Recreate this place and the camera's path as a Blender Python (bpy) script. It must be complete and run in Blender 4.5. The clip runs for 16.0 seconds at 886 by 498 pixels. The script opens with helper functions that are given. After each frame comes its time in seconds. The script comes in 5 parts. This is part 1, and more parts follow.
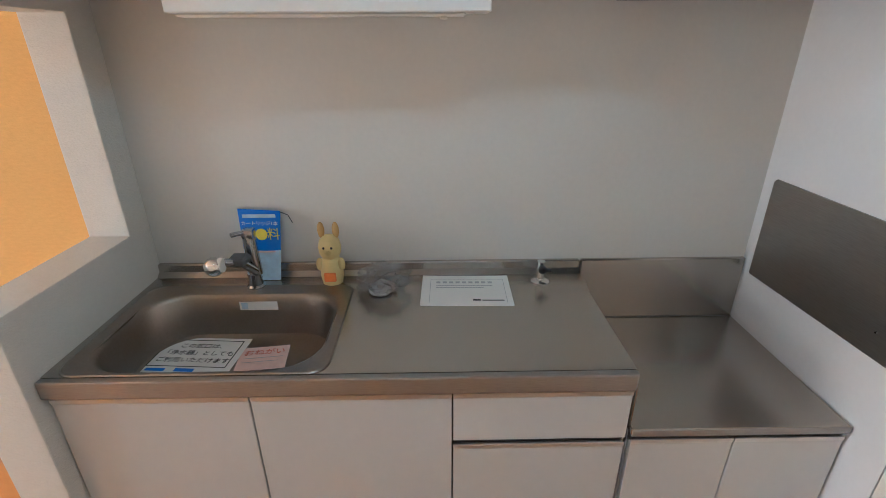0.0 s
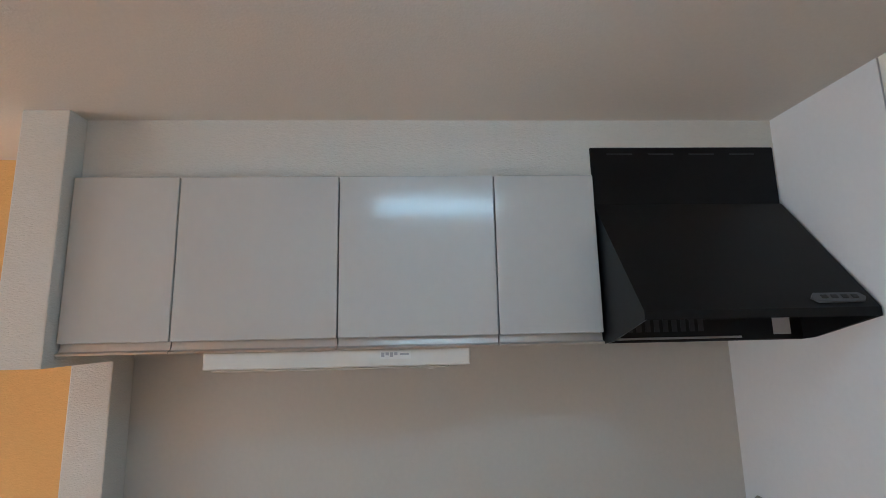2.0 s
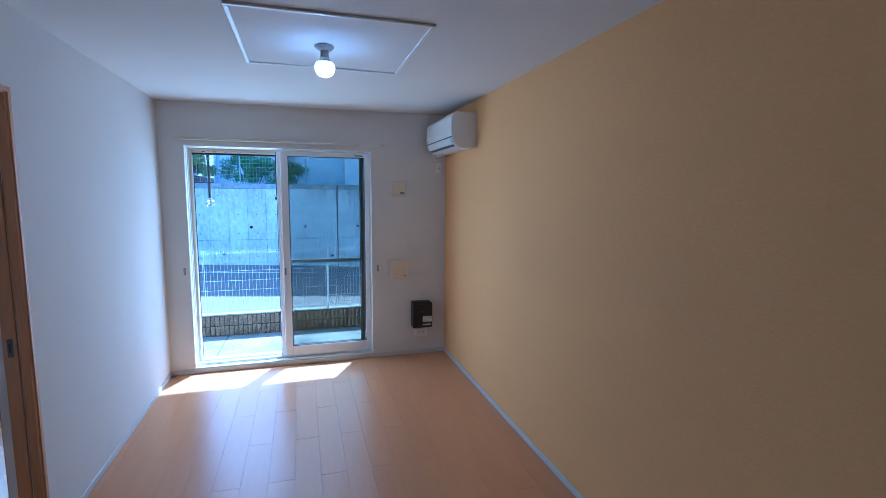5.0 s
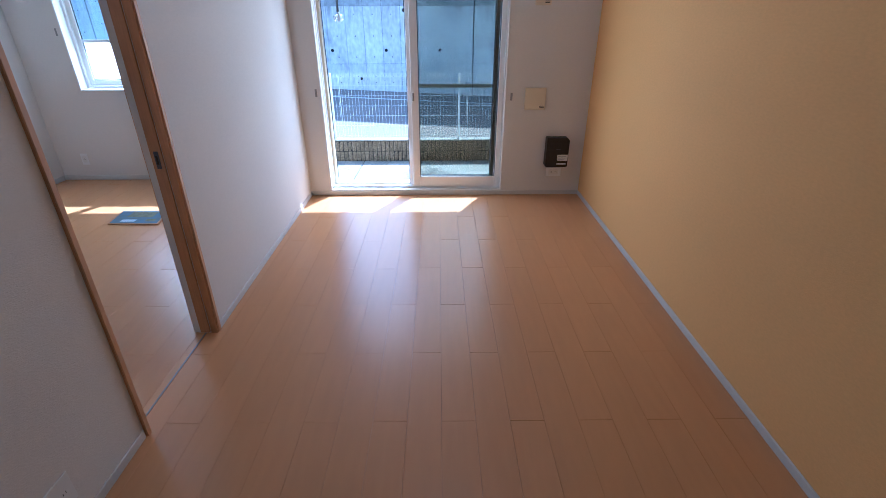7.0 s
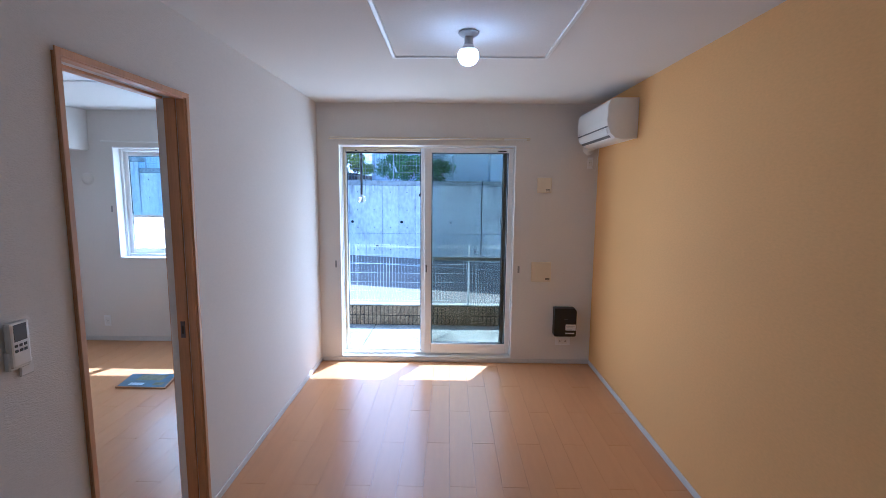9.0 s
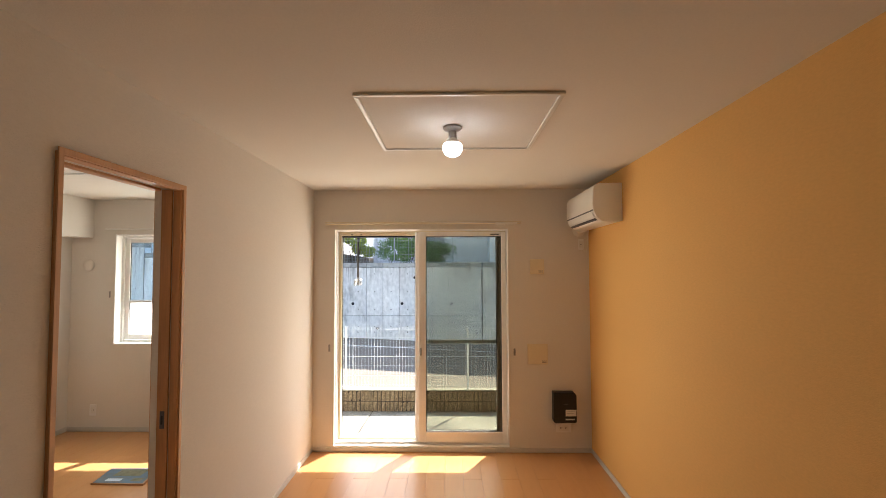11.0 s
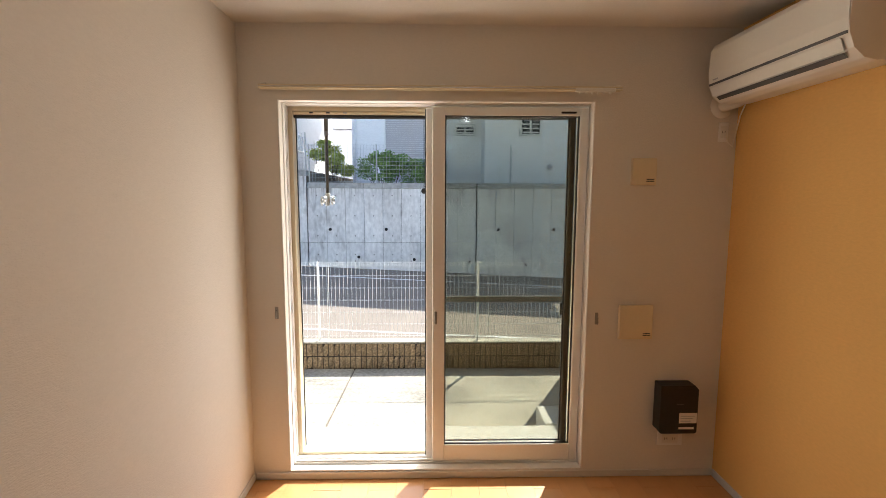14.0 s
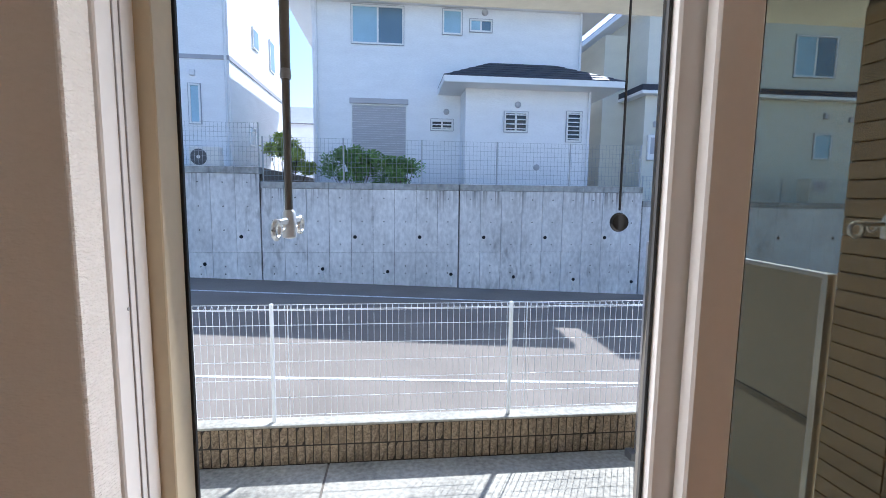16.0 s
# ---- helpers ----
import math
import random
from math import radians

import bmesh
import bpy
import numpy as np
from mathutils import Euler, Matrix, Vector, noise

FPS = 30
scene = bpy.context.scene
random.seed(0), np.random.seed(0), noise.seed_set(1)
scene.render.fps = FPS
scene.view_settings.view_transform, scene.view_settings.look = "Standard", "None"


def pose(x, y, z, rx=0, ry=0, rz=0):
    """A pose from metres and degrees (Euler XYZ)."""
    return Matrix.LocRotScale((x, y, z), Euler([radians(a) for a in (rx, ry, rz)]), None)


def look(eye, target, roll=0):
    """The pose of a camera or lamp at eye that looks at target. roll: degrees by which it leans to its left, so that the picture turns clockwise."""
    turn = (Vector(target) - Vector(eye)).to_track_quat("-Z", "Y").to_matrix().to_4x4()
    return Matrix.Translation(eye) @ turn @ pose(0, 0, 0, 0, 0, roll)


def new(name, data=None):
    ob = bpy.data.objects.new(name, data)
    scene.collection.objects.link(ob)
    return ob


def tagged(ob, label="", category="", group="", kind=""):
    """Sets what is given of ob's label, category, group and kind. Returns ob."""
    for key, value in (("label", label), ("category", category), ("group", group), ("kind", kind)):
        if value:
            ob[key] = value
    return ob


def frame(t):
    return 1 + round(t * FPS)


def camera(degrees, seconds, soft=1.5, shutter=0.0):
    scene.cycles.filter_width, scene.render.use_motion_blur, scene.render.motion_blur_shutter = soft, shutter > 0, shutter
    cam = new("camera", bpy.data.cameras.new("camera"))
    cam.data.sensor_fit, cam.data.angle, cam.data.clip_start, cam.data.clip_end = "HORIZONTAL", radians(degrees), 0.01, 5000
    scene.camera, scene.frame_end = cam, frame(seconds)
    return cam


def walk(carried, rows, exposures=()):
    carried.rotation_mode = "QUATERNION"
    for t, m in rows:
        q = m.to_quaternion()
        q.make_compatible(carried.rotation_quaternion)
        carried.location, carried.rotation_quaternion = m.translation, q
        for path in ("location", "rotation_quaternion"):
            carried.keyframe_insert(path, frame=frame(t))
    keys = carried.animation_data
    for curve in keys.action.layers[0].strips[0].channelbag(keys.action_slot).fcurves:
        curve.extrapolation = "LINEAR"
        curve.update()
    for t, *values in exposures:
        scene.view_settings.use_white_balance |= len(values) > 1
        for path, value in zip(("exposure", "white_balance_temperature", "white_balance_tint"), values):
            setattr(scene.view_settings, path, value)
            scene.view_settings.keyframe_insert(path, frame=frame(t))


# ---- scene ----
cam = camera(86.5, 16.0, 0.85)
PATH = [
    (0, (5.286, -1.536, 1.601), (5.314, 0.298, 0.805), -0.3),
    (0.5, (5.285, -1.615, 1.726), (5.331, 0.36, 1.413), 0.3),
    (1, (5.293, -1.669, 1.747), (5.333, 0.329, 1.821), -0.1),
    (1.5, (5.285, -1.689, 1.766), (5.352, 0.298, 1.986), -0.5),
    (2, (5.28, -1.701, 1.774), (5.379, 0.27, 2.098), -1.2),
    (2.5, (5.268, -1.708, 1.774), (5.373, 0.25, 2.167), -2.0),
    (3, (5.204, -1.679, 1.753), (5.175, 0.286, 2.126), -1.8),
    (3.5, (5.115, -1.537, 1.71), (4.446, 0.336, 1.922), -0.0),
    (4, (4.968, -1.378, 1.676), (3.603, 0.083, 1.686), -0.0),
    (4.2, (4.879, -1.397, 1.663), (3.313, -0.154, 1.618), 0.0),
    (4.5, (4.742, -1.415, 1.657), (2.985, -0.465, 1.564), 0.2),
    (5, (4.573, -1.393, 1.636), (2.671, -0.822, 1.402), 0.4),
    (5.2, (4.479, -1.324, 1.625), (2.557, -0.879, 1.297), 0.3),
    (7.3, (4.267, -1.329, 1.559), (2.494, -1.326, 0.633), 0.0),
    (7.5, (4.262, -1.337, 1.56), (2.493, -1.339, 0.627), 0.1),
    (8, (4.263, -1.334, 1.555), (2.483, -1.348, 0.642), 0.0),
    (8.5, (4.286, -1.335, 1.585), (2.397, -1.354, 0.929), 0.2),
    (8.9, (4.325, -1.338, 1.632), (2.355, -1.363, 1.291), 0.6),
    (9, (4.335, -1.342, 1.639), (2.351, -1.366, 1.387), 0.5),
    (9.5, (4.362, -1.339, 1.668), (2.362, -1.35, 1.679), 0.4),
    (9.7, (4.372, -1.324, 1.665), (2.373, -1.337, 1.723), 0.1),
    (11.8, (4.311, -1.259, 1.631), (2.314, -1.298, 1.721), -0.2),
    (12, (4.237, -1.29, 1.616), (2.238, -1.319, 1.647), -0.2),
    (12.5, (3.916, -1.362, 1.613), (1.918, -1.408, 1.537), -0.1),
    (13, (3.487, -1.396, 1.584), (1.493, -1.398, 1.436), -0.3),
    (13.5, (2.963, -1.486, 1.574), (0.972, -1.466, 1.386), -0.2),
    (14, (2.452, -1.571, 1.56), (0.466, -1.526, 1.331), 0.2),
    (14.5, (1.901, -1.696, 1.584), (-0.08, -1.592, 1.329), 1.2),
    (15, (1.383, -1.822, 1.589), (-0.59, -1.676, 1.298), 1.5),
    (15.5, (0.927, -1.905, 1.609), (-1.046, -1.735, 1.331), 1.1),
    (16, (0.556, -1.999, 1.622), (-1.42, -1.787, 1.395), 0.7),
]
EXPOSURES = [(0.0, 3.66, 4950, 5), (1.0, 3.35, 4950, 5), (2.0, 3.17, 4900, 5), (3.2, 3.12, 4950, 4), (3.8, 2.95, 4600, 4), (4.2, 2.42, 4050, 3), (4.6, 1.78, 3600, 3), (5.0, 1.55, 3400, 3),
             (7.5, 1.68, 4050, 9), (8.5, 1.70, 4000, 8), (9.0, 1.70, 4000, 8), (9.7, 1.60, 4950, 10), (11.8, 1.70, 6550, 10), (12.5, 1.57, 6500, 10), (14.0, 1.25, 6200, 11), (15.0, 0.93, 5600, 12), (16.0, 0.78, 5200, 12)]
walk(cam, [(t, look(eye, target, roll)) for t, eye, target, roll in PATH], EXPOSURES)

# ---- world, sun, lamps ----
SUN_WAY = Vector((1, -0.534, -1.154))
world = bpy.data.worlds.new("sky")
scene.world = world
world.use_nodes = True
sky = world.node_tree.nodes.new("ShaderNodeTexSky")
sky.sky_type, sky.sun_disc = "NISHITA", False
sky.air_density, sky.ozone_density = 1.0, 3.0
sky.sun_elevation, sky.sun_rotation = radians(45.5), radians(-61.9)
world.node_tree.links.new(sky.outputs["Color"], world.node_tree.nodes["Background"].inputs["Color"])
world.node_tree.nodes["Background"].inputs["Strength"].default_value = 0.15
sun = new("sun", bpy.data.lights.new("sun", "SUN"))
sun.data.energy, sun.data.angle, sun.data.color = 5.0, radians(0.5), (1.0, 0.95, 0.87)
sun.matrix_world = look((-20, 10, 23), Vector((-20, 10, 23)) + SUN_WAY)


def area_lamp(name, eye, target, w, h, watts, color):
    la = new(name, bpy.data.lights.new(name, "AREA"))
    la.data.shape, la.data.size, la.data.size_y, la.data.energy, la.data.color = "RECTANGLE", w, h, watts, color
    la.matrix_world = look(eye, target)
    return la


KITCHEN_GLOW, BULB_GLOW = 1.4, 7.0
# the sky's light in the two window openings
area_lamp("window_skylight", (-0.20, -1.54, 1.05), (1, -1.54, 0.95), 1.45, 1.87, 9.6, (1.0, 0.85, 0.68))
area_lamp("bedroom_skylight", (-0.75, -3.92, 1.46), (1, -3.92, 1.3), 1.4, 1.0, 6.5, (1.0, 0.88, 0.72))

# ---- tools ----
ORIGIN = {}


def thing(name, at, label="", category="", group="", kind=""):
    ob = new(name)
    ob.location = at
    ob.empty_display_size = 0.1
    ORIGIN[ob.name] = Vector(at)
    return tagged(ob, label, category, group, kind)


def mesh_of(bm, name, material, at=(0, 0, 0), smooth=False):
    if any(at):
        bmesh.ops.translate(bm, vec=-Vector(at), verts=bm.verts)
    me = bpy.data.meshes.new(name)
    bm.to_mesh(me)
    bm.free()
    if smooth:
        for p in me.polygons:
            p.use_smooth = True
        me.set_sharp_from_angle(angle=radians(38))
    me.materials.append(material)
    return me


def part(name, bm, material, parent, label="", smooth=False):
    at = ORIGIN[parent.name]
    ob = new(name, mesh_of(bm, name, material, at, smooth))
    ob.parent = parent
    ORIGIN[ob.name] = at
    if label:
        ob["label"] = label
    return ob


def solo(name, bm, material, at, label="", category="", group="", kind="", smooth=False):
    ob = new(name, mesh_of(bm, name, material, at, smooth))
    ob.location = at
    ORIGIN[ob.name] = Vector(at)
    return tagged(ob, label, category, group, kind)


def box(x0, x1, y0, y1, z0, z1, bevel=0.0, bm=None, seg=1):
    own = bmesh.new()
    bmesh.ops.create_cube(own, size=1)
    for v in own.verts:
        v.co = Vector(((x0 + x1) / 2 + v.co.x * (x1 - x0), (y0 + y1) / 2 + v.co.y * (y1 - y0), (z0 + z1) / 2 + v.co.z * (z1 - z0)))
    if bevel:
        bmesh.ops.bevel(own, geom=own.edges[:], offset=bevel, segments=seg, affect="EDGES", profile=0.6)
    return join(bm, own)


def join(bm, own):
    if bm is None:
        return own
    me = bpy.data.meshes.new("tmp")
    own.to_mesh(me)
    own.free()
    bm.from_mesh(me)
    bpy.data.meshes.remove(me)
    return bm


def tube(a, b, r, bm=None, n=12, r2=None, caps=True):
    a, b = Vector(a), Vector(b)
    own = bmesh.new()
    d = b - a
    m = Matrix.Translation((a + b) / 2) @ d.to_track_quat("Z", "Y").to_matrix().to_4x4()
    bmesh.ops.create_cone(own, cap_ends=caps, segments=n, radius1=r, radius2=r if r2 is None else r2, depth=d.length, matrix=m)
    return join(bm, own)


def ball(c, r, bm=None, n=16, sx=1, sy=1, sz=1):
    own = bmesh.new()
    bmesh.ops.create_uvsphere(own, u_segments=n, v_segments=max(6, n // 2 + 2), radius=r)
    for v in own.verts:
        v.co = Vector((c[0] + v.co.x * sx, c[1] + v.co.y * sy, c[2] + v.co.z * sz))
    return join(bm, own)


def lathe(c, rings, bm=None, n=24, axis="z"):
    """A turned shape: rings of (radius, height) along the axis from c."""
    own = bmesh.new()
    loops = []
    for r, h in rings:
        loop = []
        for k in range(n):
            a = 2 * math.pi * k / n
            u, v = r * math.cos(a), r * math.sin(a)
            p = {"z": (u, v, h), "y": (u, h, v), "x": (h, u, v)}[axis]
            loop.append(own.verts.new(Vector(c) + Vector(p)))
        loops.append(loop)
    for lo, hi in zip(loops, loops[1:]):
        for k in range(n):
            own.faces.new((lo[k], lo[(k + 1) % n], hi[(k + 1) % n], hi[k]))
    own.faces.new(loops[0])
    own.faces.new(loops[-1])
    bmesh.ops.recalc_face_normals(own, faces=own.faces[:])
    return join(bm, own)


def prism(points, axis, lo, hi, bevel=0.0, bm=None):
    """A flat outline pushed along an axis. Points are the other two coordinates, in x, y, z order."""
    own = bmesh.new()

    def at(p, h):
        return {"x": (h, p[0], p[1]), "y": (p[0], h, p[1]), "z": (p[0], p[1], h)}[axis]

    a = [own.verts.new(at(p, lo)) for p in points]
    b = [own.verts.new(at(p, hi)) for p in points]
    own.faces.new(a), own.faces.new(b)
    for k in range(len(points)):
        j = (k + 1) % len(points)
        own.faces.new((a[k], a[j], b[j], b[k]))
    bmesh.ops.recalc_face_normals(own, faces=own.faces[:])
    if bevel:
        bmesh.ops.bevel(own, geom=own.edges[:], offset=bevel, segments=2, affect="EDGES", profile=0.6)
    return join(bm, own)


def pipe(points, r, bm=None, n=8):
    """A bent round bar through the points."""
    for a, b in zip(points, points[1:]):
        bm = tube(a, b, r, bm, n)
    for p in points[1:-1]:
        bm = ball(p, r, bm, n)
    return bm


def text_mesh(body, size, m, material, name, parent=None):
    """Flat lettering in the built-in font, at the pose m."""
    cu = bpy.data.curves.new("lettering", "FONT")
    cu.body, cu.size, cu.align_x, cu.align_y, cu.extrude = body, size, "CENTER", "CENTER", 0.0003
    tmp = new("lettering", cu)
    me = bpy.data.meshes.new_from_object(tmp.evaluated_get(bpy.context.evaluated_depsgraph_get()))
    bpy.data.objects.remove(tmp)
    bm = bmesh.new()
    bm.from_mesh(me)
    bmesh.ops.transform(bm, matrix=m, verts=bm.verts)
    return tagged(part(name, bm, material, parent), kind="stuff")


# ---- materials ----
def mat(name, color, rough=0.6, metal=0.0, vary=0.06, scale=3.0, fine=60.0, bump=0.0, bump_scale=200.0, spec=0.5, stretch=(1, 1, 1), island=0.0, relief=0.002, coat=0.0, tint2=None, rvar=0.04):
    """A surface: base colour with broad and fine variation, roughness that varies a little, and relief."""
    m = bpy.data.materials.new(name)
    m.use_nodes = True
    nt = m.node_tree
    N, L = nt.nodes, nt.links
    b = N["Principled BSDF"]
    b.inputs["Roughness"].default_value = rough
    b.inputs["Metallic"].default_value = metal
    b.inputs["Specular IOR Level"].default_value = spec
    b.inputs["Coat Weight"].default_value = coat
    co = N.new("ShaderNodeNewGeometry")
    mp = N.new("ShaderNodeMapping")
    mp.inputs["Scale"].default_value = stretch
    L.new(co.outputs["Position"], mp.inputs["Vector"])
    big, small = N.new("ShaderNodeTexNoise"), N.new("ShaderNodeTexNoise")
    big.inputs["Scale"].default_value, small.inputs["Scale"].default_value = scale, fine
    big.inputs["Detail"].default_value, small.inputs["Detail"].default_value = 5, 3
    for n in (big, small):
        L.new(mp.outputs["Vector"], n.inputs["Vector"])
    add = N.new("ShaderNodeMath")
    add.operation = "ADD"
    L.new(big.outputs["Fac"], add.inputs[0])
    L.new(small.outputs["Fac"], add.inputs[1])
    half = N.new("ShaderNodeMath")
    half.operation = "MULTIPLY"
    half.inputs[1].default_value = 0.5
    L.new(add.outputs[0], half.inputs[0])
    ramp = N.new("ShaderNodeValToRGB")
    c = np.array(color[:3])
    lo = c * (1 - 1.6 * vary)
    hi = np.minimum(c * (1 + 1.6 * vary), 0.95)
    if tint2 is not None:
        lo = np.array(tint2)
    ramp.color_ramp.elements[0].position, ramp.color_ramp.elements[1].position = 0.3, 0.7
    ramp.color_ramp.elements[0].color = (*lo, 1)
    ramp.color_ramp.elements[1].color = (*hi, 1)
    L.new(half.outputs[0], ramp.inputs["Fac"])
    out = ramp.outputs["Color"]
    if island:
        info = N.new("ShaderNodeObjectInfo")
        rng = N.new("ShaderNodeMapRange")
        rng.inputs["To Min"].default_value, rng.inputs["To Max"].default_value = 1 - island, 1 + island
        L.new(info.outputs["Random"], rng.inputs["Value"])
        mul = N.new("ShaderNodeMix")
        mul.data_type, mul.blend_type = "RGBA", "MULTIPLY"
        mul.inputs["Factor"].default_value = 1
        L.new(out, mul.inputs["A"])
        L.new(rng.outputs["Result"], mul.inputs["B"])
        out = mul.outputs["Result"]
    L.new(out, b.inputs["Base Color"])
    rr = N.new("ShaderNodeMapRange")
    rr.inputs["To Min"].default_value, rr.inputs["To Max"].default_value = max(0.02, rough - rvar), min(1, rough + rvar)
    L.new(big.outputs["Fac"], rr.inputs["Value"])
    L.new(rr.outputs["Result"], b.inputs["Roughness"])
    if bump:
        n3, bp = N.new("ShaderNodeTexNoise"), N.new("ShaderNodeBump")
        n3.inputs["Scale"].default_value, n3.inputs["Detail"].default_value = bump_scale, 2
        L.new(mp.outputs["Vector"], n3.inputs["Vector"])
        bp.inputs["Strength"].default_value, bp.inputs["Distance"].default_value = bump, relief
        L.new(n3.outputs["Fac"], bp.inputs["Height"])
        L.new(bp.outputs["Normal"], b.inputs["Normal"])
    return m


def glow(name, color, strength):
    m = bpy.data.materials.new(name)
    m.use_nodes = True
    b = m.node_tree.nodes["Principled BSDF"]
    b.inputs["Base Color"].default_value = (*color, 1)
    b.inputs["Emission Color"].default_value = (*color, 1)
    b.inputs["Emission Strength"].default_value = strength
    return m


def clear(name, color, rough=0.0, gloss=0.05):
    """Thin glass: mostly lets light straight through, with a faint reflection that grows at a slant."""
    m = bpy.data.materials.new(name)
    m.use_nodes = True
    nt = m.node_tree
    nt.nodes.remove(nt.nodes["Principled BSDF"])
    out = nt.nodes["Material Output"]
    tr, gl, mix = nt.nodes.new("ShaderNodeBsdfTransparent"), nt.nodes.new("ShaderNodeBsdfGlossy"), nt.nodes.new("ShaderNodeMixShader")
    lw, pw, mr = nt.nodes.new("ShaderNodeLayerWeight"), nt.nodes.new("ShaderNodeMath"), nt.nodes.new("ShaderNodeMapRange")
    pw.operation = "POWER"
    pw.inputs[1].default_value = 4
    mr.inputs["To Min"].default_value, mr.inputs["To Max"].default_value = gloss * 0.5, gloss * 0.5 + 0.35
    tr.inputs["Color"].default_value = (*color, 1)
    gl.inputs["Roughness"].default_value = rough
    nt.links.new(lw.outputs["Facing"], pw.inputs[0])
    nt.links.new(pw.outputs[0], mr.inputs["Value"])
    nt.links.new(mr.outputs["Result"], mix.inputs[0])
    nt.links.new(tr.outputs[0], mix.inputs[1])
    nt.links.new(gl.outputs[0], mix.inputs[2])
    nt.links.new(mix.outputs[0], out.inputs["Surface"])
    return m


WHITE_PAPER = mat("white_wallpaper", (0.74, 0.70, 0.64), 0.85, vary=0.02, scale=1.2, fine=90, bump=0.8, bump_scale=230, relief=0.0018, spec=0.25, stretch=(0.5, 0.5, 1.3))
YELLOW_PAPER = mat("yellow_wallpaper", (0.78, 0.465, 0.16), 0.85, vary=0.04, scale=1.0, fine=90, bump=0.7, bump_scale=230, relief=0.0013, spec=0.25, stretch=(0.5, 0.5, 1.3))
# coarser wallpaper, its colour lightened for the sky light falling on the reveal
REVEAL_LIT_PAPER = mat("sky_lit_reveal_wallpaper", (0.83, 0.81, 0.77), 0.8, vary=0.02, scale=1.2, fine=90, bump=0.8, bump_scale=230, relief=0.0045, spec=0.25, stretch=(0.5, 0.5, 1.3))
CEIL_PAPER = mat("ceiling_paper", (0.72, 0.68, 0.62), 0.9, vary=0.02, scale=1.5, fine=80, bump=0.4, bump_scale=160, spec=0.2)
PANEL_WHITE = mat("white_kitchen_panel", (0.72, 0.71, 0.71), 0.35, vary=0.015, scale=2)
SPLASH = mat("splash_panel", (0.66, 0.63, 0.58), 0.45, vary=0.02, scale=2)
OAK_FLOOR = mat("maple_floor", (0.58, 0.298, 0.119), 0.29, vary=0.03, scale=2.2, fine=14, stretch=(0.3, 2, 1), island=0.025, rvar=0.02)
SUBFLOOR = mat("floor_joint", (0.16, 0.08, 0.04), 0.8)
WOOD_TRIM = mat("wood_trim", (0.50, 0.25, 0.10), 0.45, vary=0.12, scale=3, fine=30, stretch=(4, 4, 0.25))
WOOD_EDGE = mat("wood_edge", (0.58, 0.32, 0.15), 0.45, vary=0.08, scale=3, fine=30, stretch=(4, 4, 0.25))
SKIRT = mat("grey_skirting", (0.62, 0.60, 0.56), 0.5, vary=0.03)
VINYL = mat("white_vinyl", (0.84, 0.83, 0.81), 0.35, vary=0.015)
CREAM_ALU = mat("cream_aluminium", (0.70, 0.61, 0.42), 0.4, vary=0.03)
DARK_GASKET = mat("black_gasket", (0.015, 0.015, 0.015), 0.5)
GREY_ALU = mat("grey_aluminium", (0.30, 0.29, 0.27), 0.4, metal=0.6, vary=0.04)
STEEL = mat("brushed_steel", (0.465, 0.432, 0.392), 0.26, metal=1.0, vary=0.025, scale=4, fine=60, stretch=(0.5, 1.5, 1.5), rvar=0.02)
CHROME = mat("chrome", (0.78, 0.78, 0.78), 0.08, metal=1.0, vary=0.02)
CABINET = mat("white_cabinet_laminate", (0.60, 0.58, 0.555), 0.16, vary=0.012, scale=1.5, fine=40, rvar=0.0)
RAIL_ALU = mat("handle_rail", (0.62, 0.59, 0.56), 0.3, metal=0.7, vary=0.03)
BLACK_HOOD = mat("black_enamel", (0.006, 0.006, 0.0065), 0.32, vary=0.15, scale=5, spec=0.2)
BLACK_PLASTIC = mat("black_plastic", (0.012, 0.012, 0.013), 0.4)
DARK_GREY = mat("dark_grey_plastic", (0.09, 0.09, 0.095), 0.5)
WHITE_PLASTIC = mat("white_plastic", (0.78, 0.76, 0.71), 0.35, vary=0.015)
CREAM_PLASTIC = mat("cream_plastic", (0.74, 0.64, 0.45), 0.45, vary=0.015)
PAPER = mat("white_paper", (0.82, 0.81, 0.78), 0.8, vary=0.015)
INK = mat("ink", (0.04, 0.04, 0.045), 0.8)
FAINT_INK = mat("faint_ink", (0.45, 0.45, 0.47), 0.8)
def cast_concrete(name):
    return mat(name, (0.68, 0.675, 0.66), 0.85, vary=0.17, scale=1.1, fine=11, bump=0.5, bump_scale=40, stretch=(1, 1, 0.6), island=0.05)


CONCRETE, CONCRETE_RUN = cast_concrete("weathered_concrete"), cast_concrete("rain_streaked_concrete")


